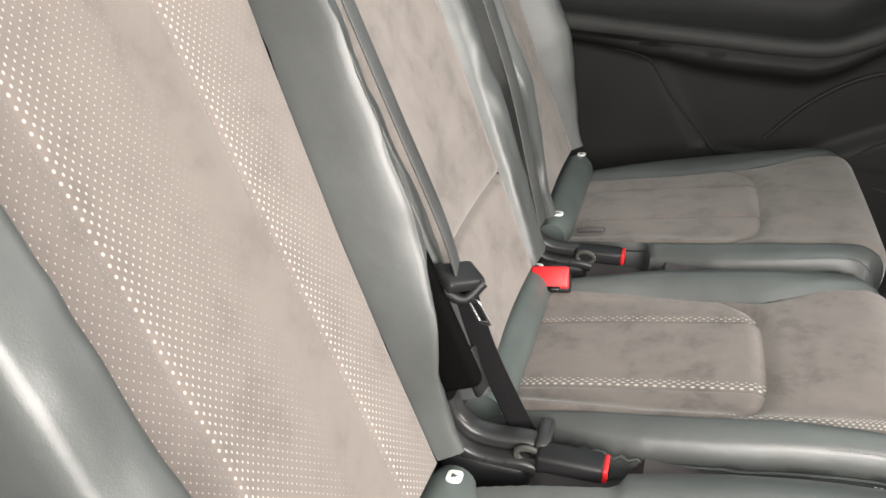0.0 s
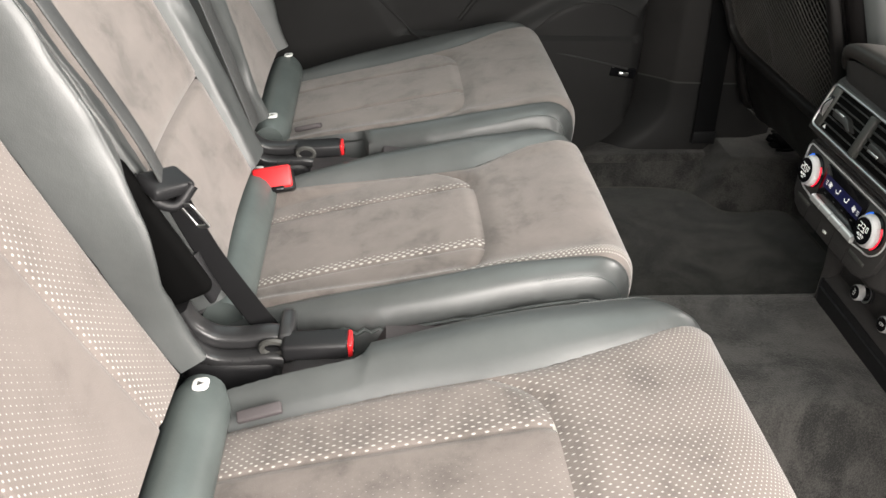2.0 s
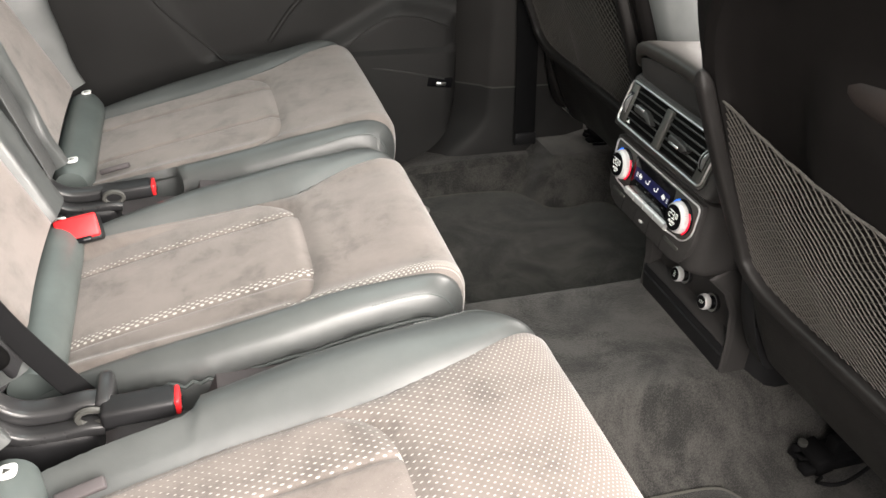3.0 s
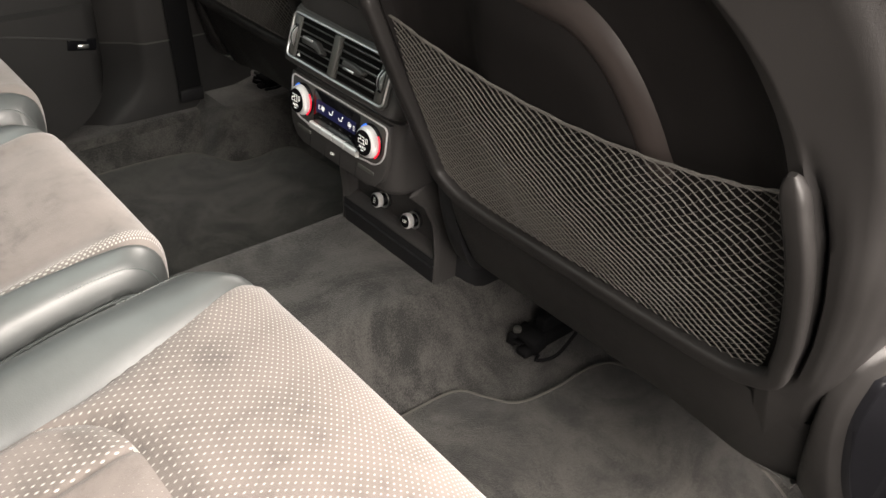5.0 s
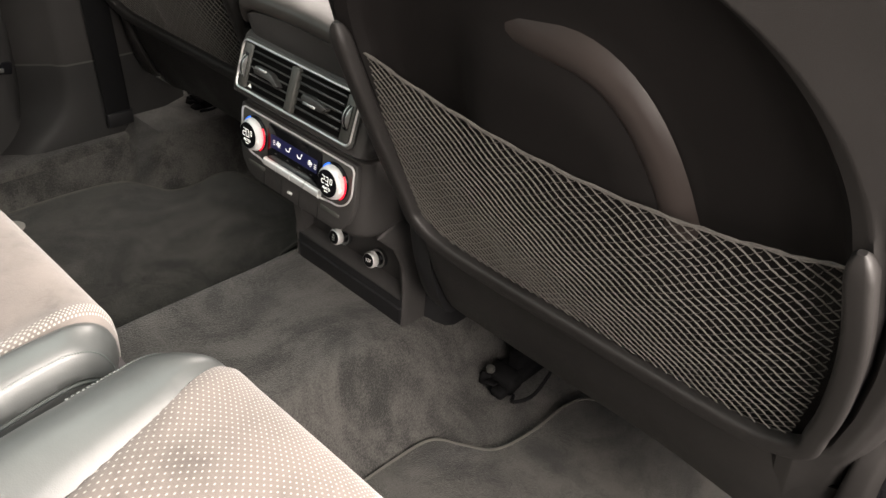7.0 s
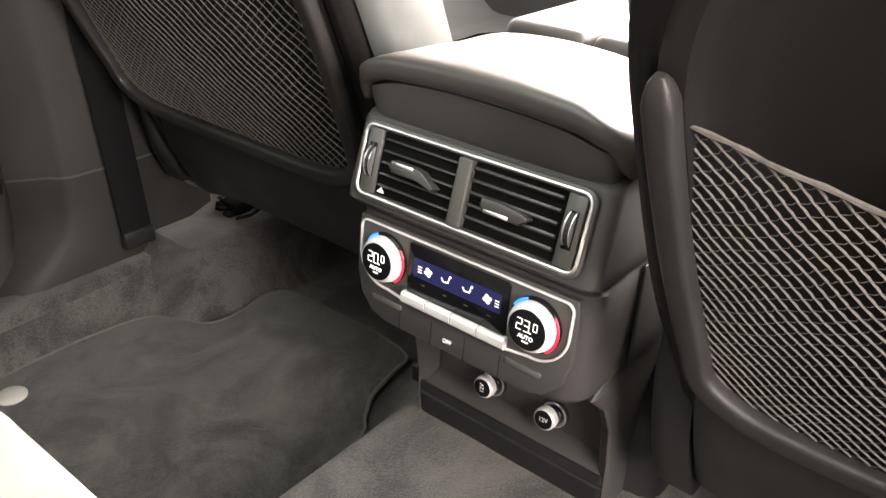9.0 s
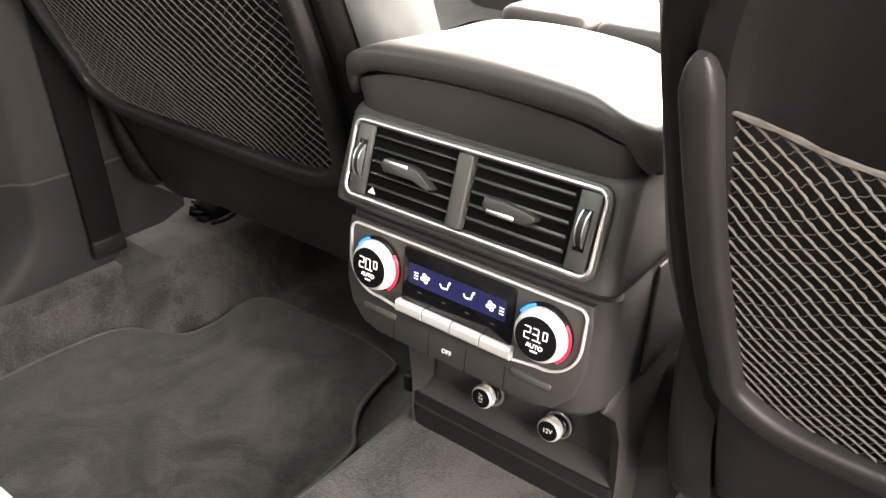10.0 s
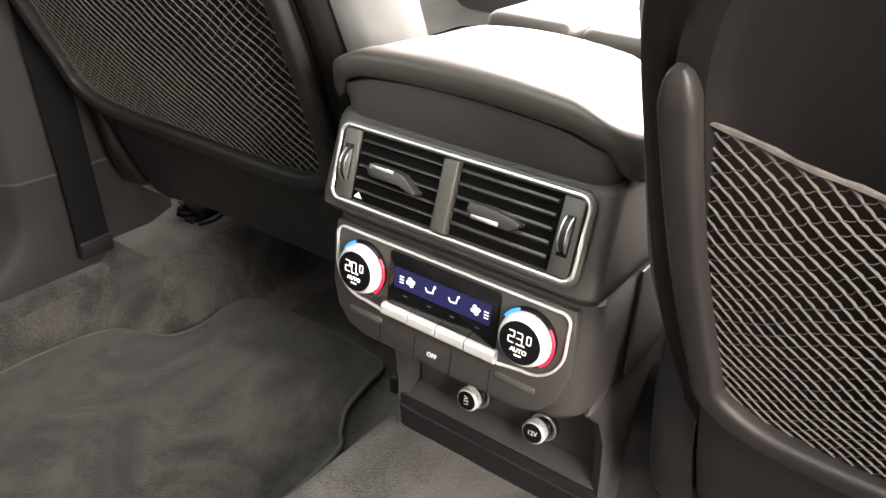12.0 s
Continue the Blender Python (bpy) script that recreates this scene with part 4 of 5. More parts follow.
for sg, temp in ((1, "20.0"), (-1, "23.0")):
    K = at(C, -sg * 0.0822, 0.0035) @ Matrix.Diagonal((1, 1, 0.78, 1))
    knob = part("temperature_knob", moved(turned([(0.0245, 0.0), (0.0245, 0.006), (0.0232, 0.0075), (0.0228, 0.0085)], 48), K), M_GLOSS, plate, "round temperature knob")
    prof = []
    for h, r in ((0.0085, 0.0222), (0.0095, 0.0226), (0.017, 0.0208), (0.0202, 0.0190), (0.0212, 0.0178)):
        prof.append([((r - (0.0007 if k % 2 else 0)) * math.cos(2 * math.pi * k / 120), (r - (0.0007 if k % 2 else 0)) * math.sin(2 * math.pi * k / 120), h) for k in range(120)])
    part("knurled_ring", moved(loft(prof), K), M_SILVER, knob, "knurled silver ring")
    part("knob_face", moved(turned([(0.0177, 0.0205), (0.0177, 0.0216), (0.0165, 0.0219)], 40), K), M_GLOSS, knob, "glossy black face")
    for n, x in ((0, -0.0072), (1, -0.0002)):
        part("digit", seven_segment(temp[n], 0.0049, 0.0098, K @ pose(x, 0.0036, 0.0222)), M_LED, knob, "lit digit " + temp[n])
    part("decimal_point", block(0.0013, 0.0013, 0.0003, 0, 1, K @ pose(0.0039, -0.0012, 0.0222)), M_LED, knob, "lit decimal point")
    part("digit", seven_segment("0", 0.0034, 0.0066, K @ pose(0.0079, 0.0052, 0.0222)), M_LED, knob, "lit small digit 0")
    part("auto_sign", lettering("AUTO", 0.0052, K @ pose(0.0, -0.0066, 0.0222)), M_LED, knob, "lit word AUTO")
    part("auto_bar", moved(slab(rrect(0.0062, 0.0011, 0.0005), 0.0219, 0.0222), K @ pose(0.0, -0.0108, 0)), M_LED, knob, "lit bar under the word")
    for a0, a1, material, label in ((-52, 38, M_LEDRED, "lit red arc"), (112, 150, M_LEDBLUE, "lit blue arc")):
        arc = [(0.0234 * math.cos(radians(a0 + (a1 - a0) * k / 16)), 0.0234 * math.sin(radians(a0 + (a1 - a0) * k / 16)), 0.0085) for k in range(17)]
        part("colour_arc", moved(sweep(arc, circle(0.0011, 6), (0, 0, 1)), K), material, knob, label)
part("off_word", lettering("OFF", 0.0058, at(C, -0.005, -0.0525, 0.0025)), M_WHITE, plate, "printed word OFF")
for x in (-0.062, -0.024, 0.014, 0.052):
    part("panel_joint", block(0.0005, 0.024, 0.001, 0.0, 1, at(C, x, -0.052, 0.0019)), M_GLOSS, plate, "narrow dark joint")
for x in (-0.079, 0.0755):
    part("key_slot", moved(slab(rrect(0.037, 0.0055, 0.002), 0.0, 0.0034, 0.0008), at(C, x, -0.0415)), M_VENT, plate, "slim grey key")

# 12 V sockets
for y, turn in ((0.030, 95), (-0.048, 8)):
    S = facing((0.9275, y, 0.2135), (0, -1, 0), (0.12, 0, 1)) @ Matrix.Diagonal((0.92, 0.92, 0.78, 1))
    sock = part("socket", moved(turned([(0.0165, -0.004), (0.0165, 0.002), (0.0152, 0.003), (0.0140, 0.002), (0.0140, -0.003)], 36), S), M_BLACK, console, "black socket collar")
    part("chrome_ring", moved(turned([(0.0148, 0.002), (0.0158, 0.0034), (0.0142, 0.0036), (0.0138, 0.002)], 36), S), M_CHROME, sock, "bright socket ring")
    prof = []
    for h, r in ((0.006, 0.0125), (0.008, 0.0136), (0.017, 0.0136), (0.0195, 0.0128), (0.0202, 0.0115)):
        prof.append([((r - (0.0009 if k % 2 else 0)) * math.cos(2 * math.pi * k / 72), (r - (0.0009 if k % 2 else 0)) * math.sin(2 * math.pi * k / 72), h) for k in range(72)])
    part("cap_ring", moved(loft(prof), S @ pose(-0.003, 0, 0.004)), M_KEY, sock, "knurled silver cap")
    part("cap_neck", moved(turned([(0.0118, 0.0), (0.0118, 0.011)], 24), S), M_GLOSS, sock, "dark cap neck")
    part("cap_face", moved(turned([(0.0113, 0.0245), (0.0113, 0.0252), (0.0105, 0.0254)], 32), S @ pose(-0.003, 0, -0.001)), M_GLOSS, sock, "black cap face")
    part("voltage_print", lettering("12V", 0.0075, S @ pose(-0.003, 0, 0.0246, 0, 0, turn)), M_WHITE, sock, "printed 12V")


# ---- front seats ----
def front_seat(yc, out, dx, label, net_top, sag):
    """out: the side (+1 or -1) of the seat that faces the door."""
    seat = thing("front_car_seat", (1.1 + dx, yc, 0.06), label, "car seat", "front seats")

    def back_x(z):
        return 0.823 + dx - (z - 0.393) * 0.435

    def post_v(z, sg=0):
        if sg == out:
            return along([(0.38, 0.228), (0.40, 0.238), (0.42, 0.244), (0.47, 0.251), (0.53, 0.253), (0.59, 0.249), (0.64, 0.238), (0.70, 0.234)], z)
        return along([(0.38, 0.204), (0.41, 0.213), (0.45, 0.223), (0.54, 0.234), (0.63, 0.238), (0.70, 0.237)], z)

    def side_v(z, sg):
        if sg == out:
            return along([(0.30, 0.285), (0.40, 0.292), (0.50, 0.308), (0.66, 0.322), (1.1, 0.322)], z)
        return 0.262 + 0.021 * smooth01(0.33, 0.5, z)

    def edge_v(z, sg):
        t = max(0.0, min(1.0, (z - 0.62) / 0.183))
        return post_v(z, sg) * max(0.01, math.sqrt(1 - t ** 2.2))

    sec = [(0.0, 0.038), (0.25, 0.038), (0.5, 0.038), (0.8, 0.034), (0.93, 0.022), (0.97, 0.012), (1.03, 0.008), (1.05, 0.022), (1.085, 0.013), (1.15, 0.013), (1.21, 0.02), (1.265, 0.036), (1.305, 0.058), (1.33, 0.09), (1.345, 0.13), (1.34, 0.18)]

    def knee_r(v, z):
        n, a = (2.4, 0.112) if v > 0 else (4.5, 0.12)
        return (abs(v / a) ** n + (max(0.0, z - 0.42) / 0.275) ** n) ** (1 / n)

    def shell_point(k, sg, z):
        f, d = sec[k]
        rise = smooth01(0.60, 0.68, z)
        far_v, edge = side_v(z, sg), edge_v(z, sg)
        v = f * edge if f < 1.03 else 1.03 * edge + min(1.0, (f - 1.03) / 0.315) * (far_v - 1.03 * edge)
        if 1.03 <= f < 1.21:
            d += (0.008 + 0.012 * (f - 1.03) / 0.18 - d) * max(rise, 1 - smooth01(0.385, 0.435, z))
        taper = 1 - 0.35 * smooth01(0.78, 1.06, z)
        knee = -0.02 * (1 - smooth01(0.82, 1.12, knee_r(v * sg * out, z)))
        low = smooth01(0.36, 0.40, z)
        return (back_x(z) + d * (1 - 0.65 * (1 - low) * (1 - smooth01(0.9, 1.12, f))) + knee * low, yc + sg * v * taper, z)

    zs = [0.30 + 0.75 * k / 120 for k in range(121)]
    fine = []
    for (a, da), (b, db) in zip(sec, sec[1:]):
        fine += [(a + (b - a) * t / 3, da + (db - da) * t / 3) for t in range(3)]
    sec[:] = fine + [sec[-1]]
    mid = max(k for k in range(len(sec)) if sec[k][0] <= 0.97)
    rows = [[shell_point(k, -1, z) for k in range(mid, 0, -1)] + [shell_point(k, 1, z) for k in range(mid + 1)] for z in zs]
    part("back_panel", sheet(rows[:82]), M_RECESS, seat, "black recessed back panel")
    for sg in (-1, 1):
        last = len(sec) - 1 if sg == out else max(k for k in range(len(sec)) if sec[k][1] <= 0.05)
        # inner side takes the panel's black: its shade put into the colour
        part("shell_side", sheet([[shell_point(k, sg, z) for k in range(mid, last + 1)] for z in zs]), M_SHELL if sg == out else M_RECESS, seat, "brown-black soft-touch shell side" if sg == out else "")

    ks = min(range(len(sec)), key=lambda k: abs(sec[k][0] - 1.285))
    part("shell_seam", sweep([shell_point(ks, out, z) for z in zs[40:104]], circle(0.0007, 6), (0, out, 0)), M_VENT, seat, "fine joint down the shell side")

    # moulded arch on the back panel, its caught light painted as brown
    arch = []
    for k in range(49):
        a = radians(-14 + 208 * k / 48)
        c, s = math.cos(a), max(-0.35, math.sin(a))
        n, w = (2.4, 0.111) if c * out > 0 else (4.5, 0.119)
        v = w * math.copysign(abs(c) ** (2 / n), c)
        z = 0.42 + 0.272 * math.copysign(abs(s) ** (2 / n), s)
        # shade put into the shape: inner leg and foot behind the net sunk
        sink = 0.012 * (1 - smooth01(-0.12, 0.02, v * out)) + 0.025 * (1 - smooth01(0.52, 0.58, z)) + 0.006 * (1 - smooth01(-0.11, -0.03, v * out))
        arch.append((back_x(z) + 0.028 + sink, yc + v, z))
    part("arch_moulding", sweep(arch, [(-0.019, -0.006), (-0.014, -0.0005), (-0.009, 0.003), (-0.003, 0.0045), (0.003, 0.0045), (0.009, 0.003), (0.014, -0.0005), (0.019, -0.006)], (-1, 0, -0.35)), M_ARCH_LIT, seat, "moulded arch, its caught light painted brown-grey")

    # raised rim: two posts joined by a curved bottom bar
    rim = []
    for sg in (-1, 1):
        side_pts = [(back_x(z) + 0.002, yc + sg * (post_v(z, sg) + 0.001), z) for z in (0.646, 0.62, 0.57, 0.52, 0.47, 0.44)] + [(back_x(0.415) + 0.001, yc + sg * (post_v(0.41, sg) + 0.002), 0.412), (back_x(0.397), yc + sg * (post_v(0.39, sg) - 0.018), 0.393), (back_x(0.389), yc + sg * (post_v(0.38, sg) - 0.05), 0.385)]
        rim.append(side_pts)
    whole = rim[0] + [(back_x(0.381), yc + v, 0.381) for v in (-0.1, 0.0, 0.1)] + rim[1][::-1]

    def swell(t):
        e = min(t, 1 - t)
        return 0.3 + 0.7 * math.sqrt(min(1.0, e / 0.035))

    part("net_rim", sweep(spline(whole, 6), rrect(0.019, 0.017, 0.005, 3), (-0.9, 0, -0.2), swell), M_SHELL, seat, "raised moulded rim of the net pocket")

    # lower panel
    rows = []
    for i in range(15):
        z = 0.385 - 0.165 * i / 14
        row = []
        for j in range(41):
            v = -out * 0.226 + out * 0.504 * j / 40
            e = max(0.0, (abs(v) - 0.20) / 0.092) if v * out > 0 else max(0.0, (abs(v) - 0.19) / 0.06)
            zz = z + 0.025 * (1 - smooth01(0.08, 0.26, v * out)) * (i / 14) - 0.045 * smooth01(0.15, 0.275, v * out) * (1 - i / 14)
            row.append((back_x(zz) + 0.006 + 0.006 * smooth01(0.19, 0.27, v * out) + 0.03 * e ** 3 - 0.005 * math.sin(math.pi * i / 14), yc + v, zz))
        rows.append(row)
    part("panel_joint", sweep([(p[0] - 0.0006, p[1], p[2] + 0.0012) for p in rows[0]], circle(0.0016, 6), (1, 0, 0)), M_GAP_SHADE, seat, "dark joint above the lower panel")
    part("end_joint", sweep([(r[-1][0] - 0.0004, r[-1][1] + out * 0.0012, r[-1][2]) for r in rows], circle(0.0018, 6), (1, 0, 0)), M_GAP_SHADE, seat, "dark joint beside the hinge cover")
    part("lower_panel", sheet(rows, None, 0.006, (-1, 0, 0)), M_SHELL, seat, "smooth lower back panel")
    rows = [[(back_x(0.225) + 0.008 + 0.03 * i / 4, yc - 0.27 + 0.54 * j / 60, 0.222 - 0.010 * (i / 4) + 0.004 * noise.noise((j * 0.35, i * 0.7, yc)) + 0.025 * (1 - smooth01(0.08, 0.26, out * (-0.27 + 0.54 * j / 60)))) for j in range(61)] for i in range(5)]
    part("fabric_skirt", sheet(rows, None, 0.003, (-1, 0, 0)), M_CARPET, seat, "frayed dark fabric skirt")

    # net of crossed cords
    def net_place(f, g):
        """f across -1 to 1, g up 0 to 1."""
        z_top = net_top - sag * (1 - f * f)
        z_bot = 0.392 + 0.016 * abs(f) ** 8
        z = z_bot + (z_top - z_bot) * g
        v = f * (post_v(z, out if f * out > 0 else -out) - (0.0 if f * out < 0 or yc > 0 else 0.014 * abs(f)))
        belly = 0.010 * math.sin(math.pi * g) * (1 - f * f)
        return Vector((back_x(z) + 0.0045 + 0.012 * g - belly, yc + v, z))

    bm = bmesh.new()
    count = 35 if yc < 0 else 29
    run = 0.62

    def cord(places, r):
        ring_prev = None
        for i, p in enumerate(places):
            a, b = places[max(0, i - 1)], places[min(len(places) - 1, i + 1)]
            d = (b - a).normalized()
            r1 = r * (1.15 if i % 2 else 0.85)
            s1 = d.cross(Vector((1, 0, 0.3))).normalized() * r1
            s2 = d.cross(s1).normalized() * r1 * 0.8
            ring = [bm.verts.new(p + q) for q in (s1, s2, -s1, -s2)]
            if ring_prev:
                for k in range(4):
                    bm.faces.new((ring_prev[k], ring_prev[(k + 1) % 4], ring[(k + 1) % 4], ring[k]))
            ring_prev = ring

    for sgn in (-1, 1):
        for k in range(-30, count + 2):
            start = -1 + 2 * k / count if sgn > 0 else 1 - 2 * k / count
            pts = []
            steps = round(4 * run * count)
            for i in range(steps + 1):
                g = i / steps
                f = start + sgn * 2 * run * g + 0.006 * math.sin(g * 40 + k) + (0.5 - i % 2) * (0.1 if sgn > 0 else 0.26) / count
                if -1 <= f <= 1:
                    pts.append(net_place(f, g))
            if len(pts) > 2:
                cord(pts, 0.00098 if sgn > 0 else 0.00036)
    part("net", bm, M_NET, seat, "grey elastic net of crossed cords")
    bm = None
    edge = [net_place(-1 + 2 * k / 48, 1.0) + Vector((-0.001, 0, 0.0006 * math.sin(k * 1.3))) for k in range(49)]
    part("net_edge", sweep(edge, circle(0.0018, 6), (1, 0, 0), lambda t: 0.65 + 0.5 * abs(math.sin(t * 74))), M_NET_EDGE, seat, "twisted elastic top edge")

    # leather sides, padded front and cushion
    for sg in (-1, 1):
        rows = []
        for z in zs:
            taper = 1 - 0.35 * smooth01(0.78, 1.06, z)
            base = back_x(z) + (0.13 if sg == out else 0.03 if yc > 0 else 0.045)
            w = (side_v(z, sg) - 0.002) * taper
            rows.append([(base + a, yc + sg * (w + b), z + 0.35 * a) for a, b in ((0.0, -0.008), (0.004, -0.001), (0.02, 0.004), (0.06, 0.002), (0.10, -0.01), (0.125, -0.035), (0.115, -0.08), (0.085, -0.12), (0.07, -0.2))])
        part("back_bolster", sheet(rows), M_LEATHER, seat, "grey leather side bolster")
    rows = []
    for i in range(25):
        t = i / 24
        row = []
        for j in range(31):
            v = -0.285 + 0.57 * j / 30
            e = smooth01(0.55, 0.85, abs(v) / 0.285)
            r = max(0, abs(v) / 0.285 - 0.88) / 0.12
            row.append((0.92 + dx + 0.78 * t, yc + v, 0.36 + 0.05 * t + 0.055 * e - 0.06 * r * r - 0.08 * smooth01(0.94, 1, t)))
        rows.append(row)
    part("seat_cushion", sheet(rows, None, 0.03, (0, 0, 1)), M_LEATHER, seat, "grey leather seat cushion")
    part("cushion_stitch", sweep([(p[0], p[1], p[2] + 0.0006) for p in [rows[i][3 if out < 0 else 27] for i in range(25)]], circle(0.0012, 5)), M_THREAD, seat, "pale stitching")
    part("seat_frame", loft([[(1.17 + dx + a, yc + b, z) for a, b in rrect(0.50 - g, 0.50 - g, 0.05, 4)] for z, g in ((0.20, 0.06), (0.24, 0.0), (0.33, 0.0))]), M_BLACK, seat, "black seat frame")

    part("side_valance", block(0.50, 0.012, 0.16, 0.005, 2, pose(1.23 + dx, yc - out * 0.236, 0.30)), M_BLACK, seat, "black side valance")

    # hinge cover on the door side
    yo = yc + out * 0.316
    cover = [(0.845, 0.475), (0.868, 0.492), (0.895, 0.478), (0.922, 0.435), (0.94, 0.38), (0.944, 0.30), (0.946, 0.22), (0.938, 0.178), (0.915, 0.165), (0.895, 0.175), (0.872, 0.23), (0.852, 0.31), (0.84, 0.40)]
    line = [(p.x + dx + 0.012, 0.212 + (p.y - 0.165) * 0.74) for p in spline([(a, b, 0) for a, b in cover + cover[:1]], 4)[:-1]]
    cx, cz = sum(p[0] for p in line) / len(line), sum(p[1] for p in line) / len(line)
    rings = [[(cx + (x - cx) * k, yo + out * (d + 0.55 * (x - 0.885 - dx) * min(1.0, (d + 0.042) / 0.024)), cz + (z - cz) * k) for x, z in line] for d, k in ((-0.042, 0.90), (-0.036, 0.97), (-0.028, 1.0), (-0.018, 1.0), (-0.008, 0.97), (-0.004, 0.93))]
    hc = part("hinge_cover", loft(rings), M_SHELL, seat, "brown-grey hinge cover")
    rings = [[(cx + 0.007 + (x - cx) * k, yo + out * (d + 0.55 * (cx + (x - cx) * k - 0.878 - dx)), cz - 0.003 + (z - cz) * k) for x, z in line] for d, k in ((-0.012, 0.85), (0.0015, 0.84), (0.003, 0.8))]
    part("cover_face", loft(rings), M_GLOSS, hc, "glossy black cover face")
    yi = yc - out * 0.25
    part("inner_hinge_cover", loft([[(cx + (x - cx) * k, yi - out * d, cz + (z - cz) * k) for x, z in line] for d, k in ((-0.02, 1.0), (0.0, 1.0), (0.012, 0.97), (0.016, 0.9))]), M_BLACK, seat, "black inner hinge cover")
    part("airbag_tag", block(0.013, 0.001, 0.005, 0.0003, 1, pose(0.902 + dx, yo + out * 0.0175, 0.412, 0, 20, -29 * out)), M_WHITE, hc, "small pale tag")
    strip_line = [(x + dx, yo + out * (0.0075 + 0.55 * (x - 0.881)), z) for x, z in ((0.942, 0.398), (0.932, 0.376), (0.925, 0.345), (0.929, 0.315), (0.937, 0.288))]
    part("chrome_strip", sweep(spline(strip_line, 6), circle(0.0022, 6), (0, 1, 0), lambda t: 0.35 + 0.65 * math.sin(math.pi * t)), M_CHROME, hc, "bright strip")

    # floor rails
    for sg in (-1, 1):
        y = yc + sg * (0.315 if sg == out else 0.205)
        z0 = (0.075 if yc < 0 else 0.11) if sg == out else 0.03
        rail = part("seat_rail", joined(block(0.62, 0.045, 0.022, 0.004, 2, pose(1.33 + dx, y, z0 + 0.01)), block(0.60, 0.022, 0.03, 0.004, 2, pose(1.35 + dx, y, z0 + 0.03))), M_WEB, seat, "black seat rail")
        part("rail_cap", joined(block(0.03, 0.05, 0.03, 0.003, 1, pose(1.03 + dx, y, z0 + 0.012, 0, -14, 0)), block(0.02, 0.022, 0.014, 0.003, 1, pose(1.008 + dx, y - 0.012, z0 + 0.004)), block(0.014, 0.016, 0.02, 0.002, 1, pose(1.012 + dx, y + 0.02, z0 + 0.008, 0, 20, 12))), M_WEB, rail, "black rail end cap")
        part("rail_plate", block(0.022, 0.016, 0.003, 0.001, 1, pose(1.006 + dx, y + 0.002, z0 + 0.0155, 0, 20, 8)), M_CHROME if sg == out and yc < 0 else M_WEB, rail, "small metal plate" if sg == out else "")
        part("cable", sweep(spline([(1.02 + dx, y - 0.03, z0 + 0.002), (1.0 + dx, y - 0.045, z0 + 0.012), (1.03 + dx, y - 0.06, z0 + 0.02), (1.09 + dx, y - 0.055, z0 + 0.05)], 5), circle(0.003, 6), (0, 1, 0.2)), M_WEB, rail, "thin black cable")
        part("rail_bolt", moved(turned([(0.007, 0), (0.007, 0.006), (0.004, 0.007)], 12), pose(1.01 + dx, y + 0.012, z0 + 0.03)), M_VENT, rail, "grey bolt head")
    return seat


front_seat(-0.435, -1, 0.0, "front seat with dark moulded back and grey net pocket", 0.618, 0.036)
front_seat(0.435, 1, 0.10, "front seat with dark moulded back and full-width net", 0.628, 0.004)

# front end of the console, seen over the lid
front_con = thing("front_console", (1.3, 0, 0.3), "dark front console with selector behind the armrest", "console")
part("console_top", loft([[(1.39 + a, b, z) for a, b in rrect(0.78 - g, 0.25 - g, 0.03, 4)] for z, g in ((0.30, 0.02), (0.49, 0.0), (0.50, 0.012))]), M_GLOSS, front_con)
for y in (0.042, -0.053):
    part("front_armrest", block(0.27, 0.088, 0.036, 0.011, 4, pose(1.115, y, 0.569)), M_LID, front_con, "soft black leather armrest half")
    part("armrest_foot", block(0.20, 0.06, 0.07, 0.01, 2, pose(1.12, y, 0.522)), M_PAD, front_con)
dash = thing("dashboard", (1.9, 0, 0.4), "dark dashboard across the front of the car", "dashboard")
part("dash_body", loft([[(1.95 + a, b, z) for a, b in rrect(0.6 - g, 1.5 - g, 0.1, 5)] for z, g in ((0.35, 0.1), (0.6, 0.0), (0.74, 0.0), (0.78, 0.1))]), M_TRIM, dash)


# ---- far rear door ----
door = thing("rear_door", (0.3, 0.8, 0.1), "closed far rear door in dark trim with armrest and speaker", "car door")


def door_y(x, z):
    """How the lining stands in from the skin."""
    y = 0.785
    s = smooth01(-0.05, 0.3, x)
    ledge = 0.582 - 0.018 * s + 0.12 * smooth01(0.40, 0.64, x)
    d = (z - ledge) / (0.027 + 0.016 * s)
    y -= 0.065 * math.exp(-d * d * d * d)
    y -= 0.02 * smooth01(ledge - 0.30, ledge - 0.04, z) * (z < ledge)
    y += 0.03 * smooth01(ledge + 0.03, ledge + 0.09, z)
    y += 0.012 * smooth01(0.0, 0.03, x - 0.115 - 0.62 * max(0.0, 0.53 - z)) * (0.36 < z < ledge)
    inside = min(0.40 + (x - 0.496) * 0.52 - z, 0.468 - (x - 0.642) * 0.22 - z, x - 0.42 + 0.3 * max(0.0, 0.3 - z), 0.775 - x)
    y -= 0.03 * smooth01(0.0, 0.035, inside)
    return y




def door_end(z):
    """The lining's forward edge, rounded at its lower corner."""
    return 0.60 + 0.168 * math.sqrt(1 - min(1.0, max(0.0, 0.27 - z) / 0.18) ** 2.4)


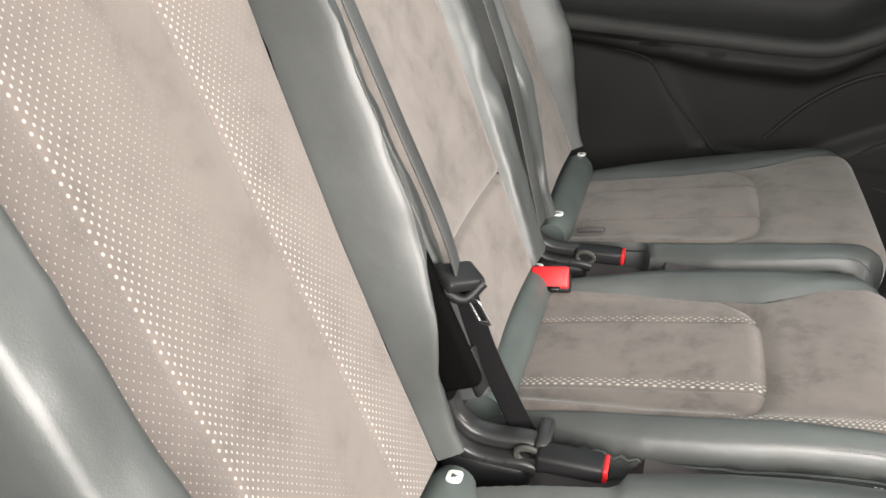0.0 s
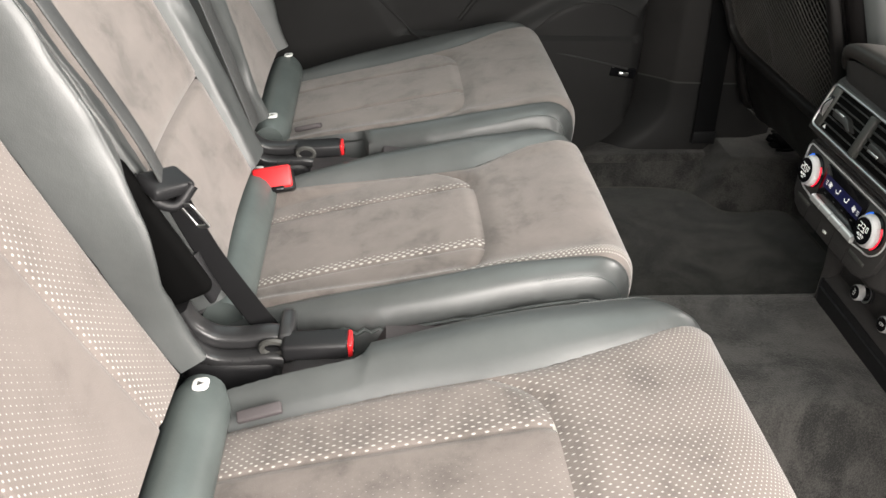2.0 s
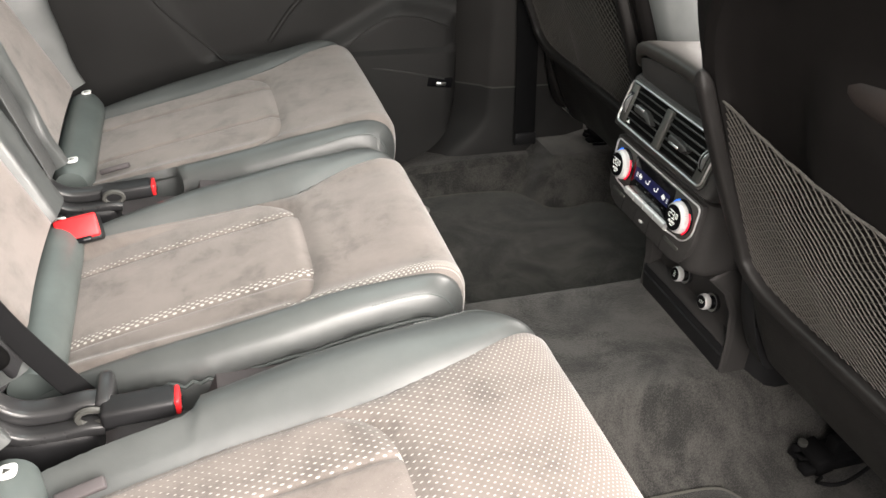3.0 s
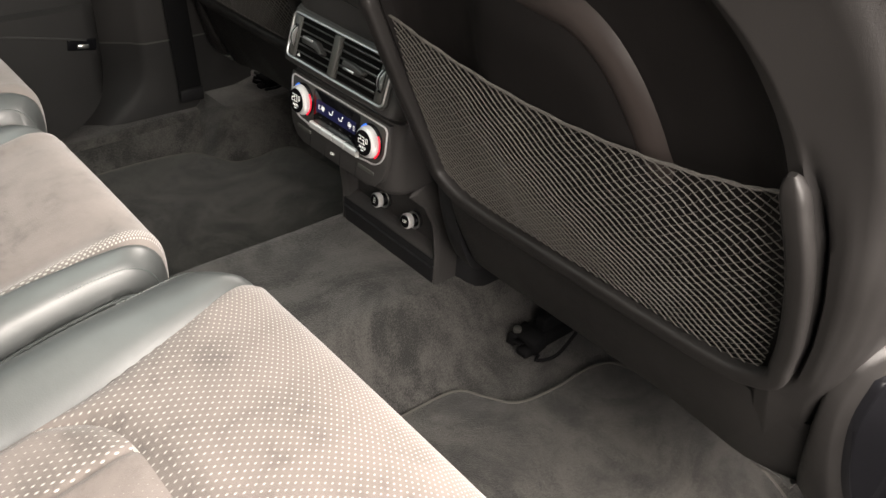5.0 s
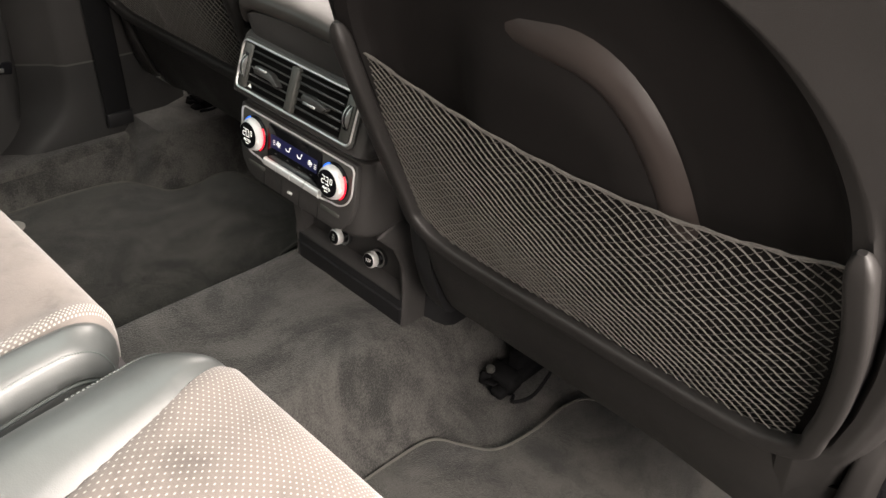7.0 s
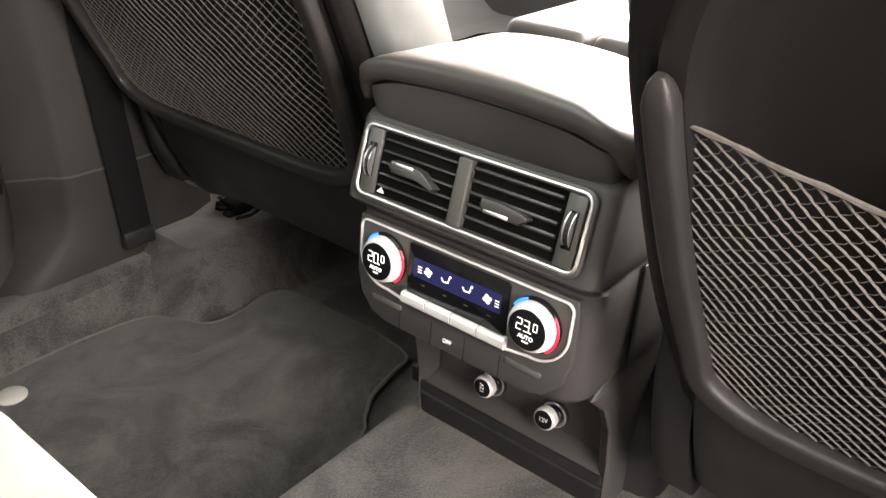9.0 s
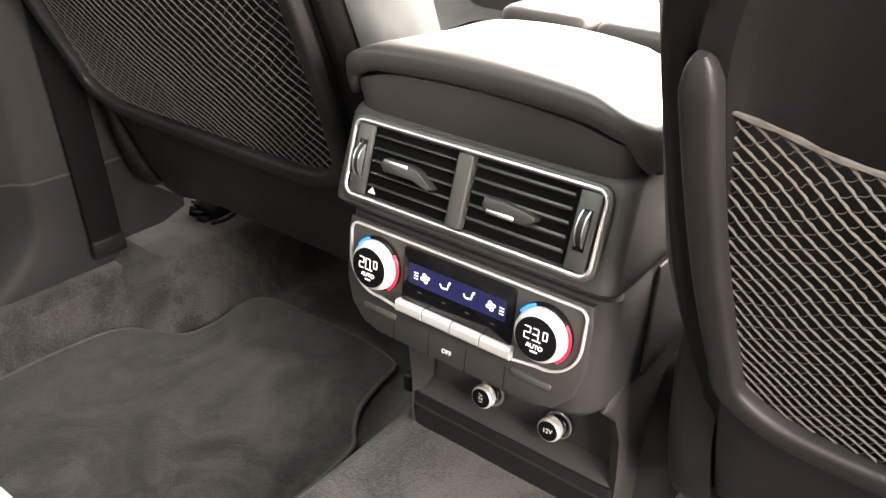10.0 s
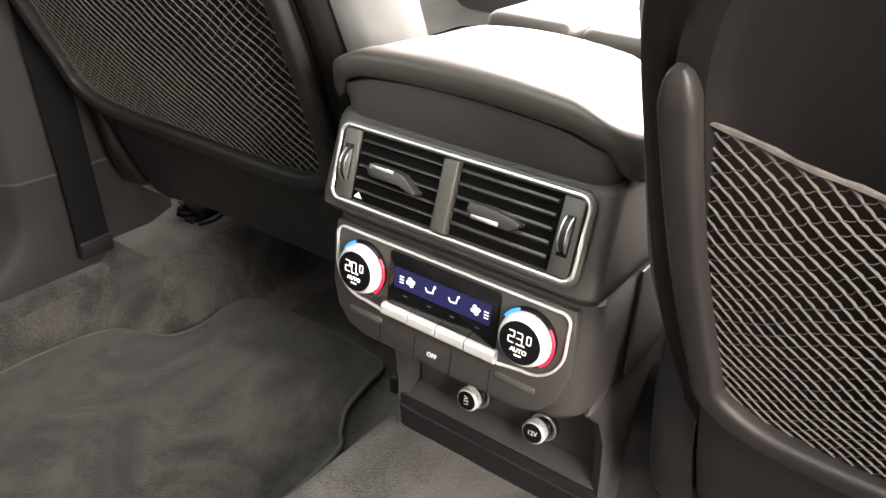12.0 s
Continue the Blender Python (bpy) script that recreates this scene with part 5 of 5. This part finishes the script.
rows = [[(x, door_y(x, z), z) for x in [-0.45 + (door_end(z) + 0.45) * i / 110 for i in range(111)]] for z in [0.0905 + 0.7145 * k / 90 for k in range(91)]]
part("door_lining", sheet(rows, None, 0.015, (0, -1, 0)), M_DOOR, door, "dark grained door lining")
part("armrest_cap", sweep(spline([(-0.4, 0.715, 0.602), (-0.1, 0.712, 0.600), (0.2, 0.712, 0.594), (0.4, 0.714, 0.592), (0.48, 0.716, 0.615), (0.56, 0.722, 0.66), (0.64, 0.73, 0.71)], 6), rrect(0.05, 0.03, 0.012, 3)), M_TRIM, door, "charcoal armrest cap")
part("seam_line", sweep(spline([(0.56, 0.758, 0.328), (0.65, 0.752, 0.312), (0.735, 0.755, 0.292)], 5), circle(0.0022, 6)), M_TRIM, door, "raised line across the speaker cover")
for pts, r in ((((0.05, 0.545), (0.113, 0.529), (0.171, 0.454), (0.252, 0.369), (0.30, 0.33)), 0.0025), (((0.363, 0.386), (0.415, 0.457), (0.476, 0.511), (0.545, 0.544), (0.62, 0.55)), 0.005), (((0.525, 0.371), (0.565, 0.407), (0.616, 0.43), (0.68, 0.428), (0.743, 0.404)), 0.0022)):
    part("panel_edge", sweep([(p.x, door_y(p.x, p.z) - 0.0005, p.z) for p in spline([(x, 0, z) for x, z in pts], 6)], circle(r, 8), (0, 1, 0)), M_DOOR, door, "moulded panel edge")
lamp = part("reflector", block(0.058, 0.008, 0.024, 0.003, 2, pose(0.725, 0.758, 0.284, 0, 8, 0)), M_GLOSS, door, "dark door reflector")
part("reflector_glint", block(0.022, 0.003, 0.008, 0.001, 1, pose(0.727, 0.7535, 0.281, 0, 8, 0)), M_CHROME, lamp, "bright reflector")

# door frame, pillar and belt on the far side
pillar = thing("pillar_trim", (0.9, 0.8, 0.08), "dark grey door pillar trim with a seam across", "pillar")


def pillar_rows(z0, z1, n):
    rows = []
    for i in range(n + 1):
        z = z0 + (z1 - z0) * i / n
        lean = 0.02 * smooth01(0.2, 0.9, z)
        flare = 0.10 * (1 - smooth01(0.06, 0.22, z)) ** 2
        rows.append([(0.785 - flare, 0.858, z), (0.79 - flare, 0.842, z), (0.842 - flare, 0.808, z), (0.849 - flare, 0.797 + 0.6 * lean, z), (0.864 - flare * 0.8, 0.787 + lean, z), (0.95, 0.782 + lean, z), (1.06, 0.785 + lean, z), (1.12, 0.81, z), (1.13, 0.85, z)])
    return rows


part("lower_trim", sheet(pillar_rows(0.07, 0.2475, 14)), M_DOOR, pillar, "black lower trim")
part("upper_trim", sheet(pillar_rows(0.2515, 1.4, 20)), M_PILLAR, pillar, "dark grey upper trim")
part("seam", sheet([[(p[0] + 0.002, p[1] + 0.003, p[2]) for p in r] for r in pillar_rows(0.246, 0.253, 1)]), M_VENT, pillar, "grey seam line")
part("sill_cover", sweep([(-0.4, 0.80, 0.06), (0.4, 0.80, 0.062), (0.72, 0.802, 0.066), (1.0, 0.808, 0.07), (2.2, 0.808, 0.07)], rrect(0.10, 0.03, 0.014, 3)), M_CARPET, pillar, "dark carpeted sill cover")

pb = thing("pillar_belt", (0.97, 0.765, 0.09), "black seat belt running down the far pillar", "seat belt", "pillar seat belts")
part("strap", belt_line([(0.885, 0.770, 1.2), (0.905, 0.768, 0.7), (0.93, 0.764, 0.35), (0.942, 0.76, 0.13)], 0.052, (0, -1, 0)), M_WEB, pb, "black webbing")
part("anchor_plate", block(0.055, 0.012, 0.03, 0.003, 2, pose(0.943, 0.760, 0.127)), M_BLACK, pb, "black anchor plate")
pb2 = thing("pillar_belt", (1.13, -0.8, 0.09), "black seat belt running down beside the front seat", "seat belt", "pillar seat belts")
part("strap", belt_line([(0.52, -0.822, 0.92), (0.70, -0.82, 0.67), (0.90, -0.822, 0.40), (1.10, -0.82, 0.13)], 0.05, (-0.8, -0.25, -0.6)), M_WEB, pb2, "black webbing")
part("anchor_plate", block(0.05, 0.012, 0.03, 0.003, 2, pose(1.105, -0.80, 0.125)), M_BLACK, pb2, "black anchor plate")
np_ = thing("pillar_trim", (1.2, -0.83, 0.05), "dark lower pillar trim beside the front seat", "pillar")
part("lower_trim", loft([[(1.25 + a, -0.862 + b, z) for a, b in rrect(0.60 - g, 0.05, 0.02, 4)] for z, g in ((0.05, 0.0), (0.2, 0.06), (0.42, 0.12), (0.45, 0.14))]), M_DOOR, np_, "charcoal lower trim")


# small clip in the tunnel carpet beside the console foot
clip = thing("carpet_clip", (0.94, 0.148, 0.15), "small black plastic clip in the tunnel carpet", "clip")
part("clip_body", block(0.022, 0.012, 0.024, 0.003, 2, pose(0.938, 0.146, 0.168, 0, 0, 10)), M_BLACK, clip)
part("clip_slot", block(0.010, 0.003, 0.012, 0.001, 1, pose(0.936, 0.1525, 0.170, 0, 0, 10)), M_GAP_SHADE, clip, "dark slot")
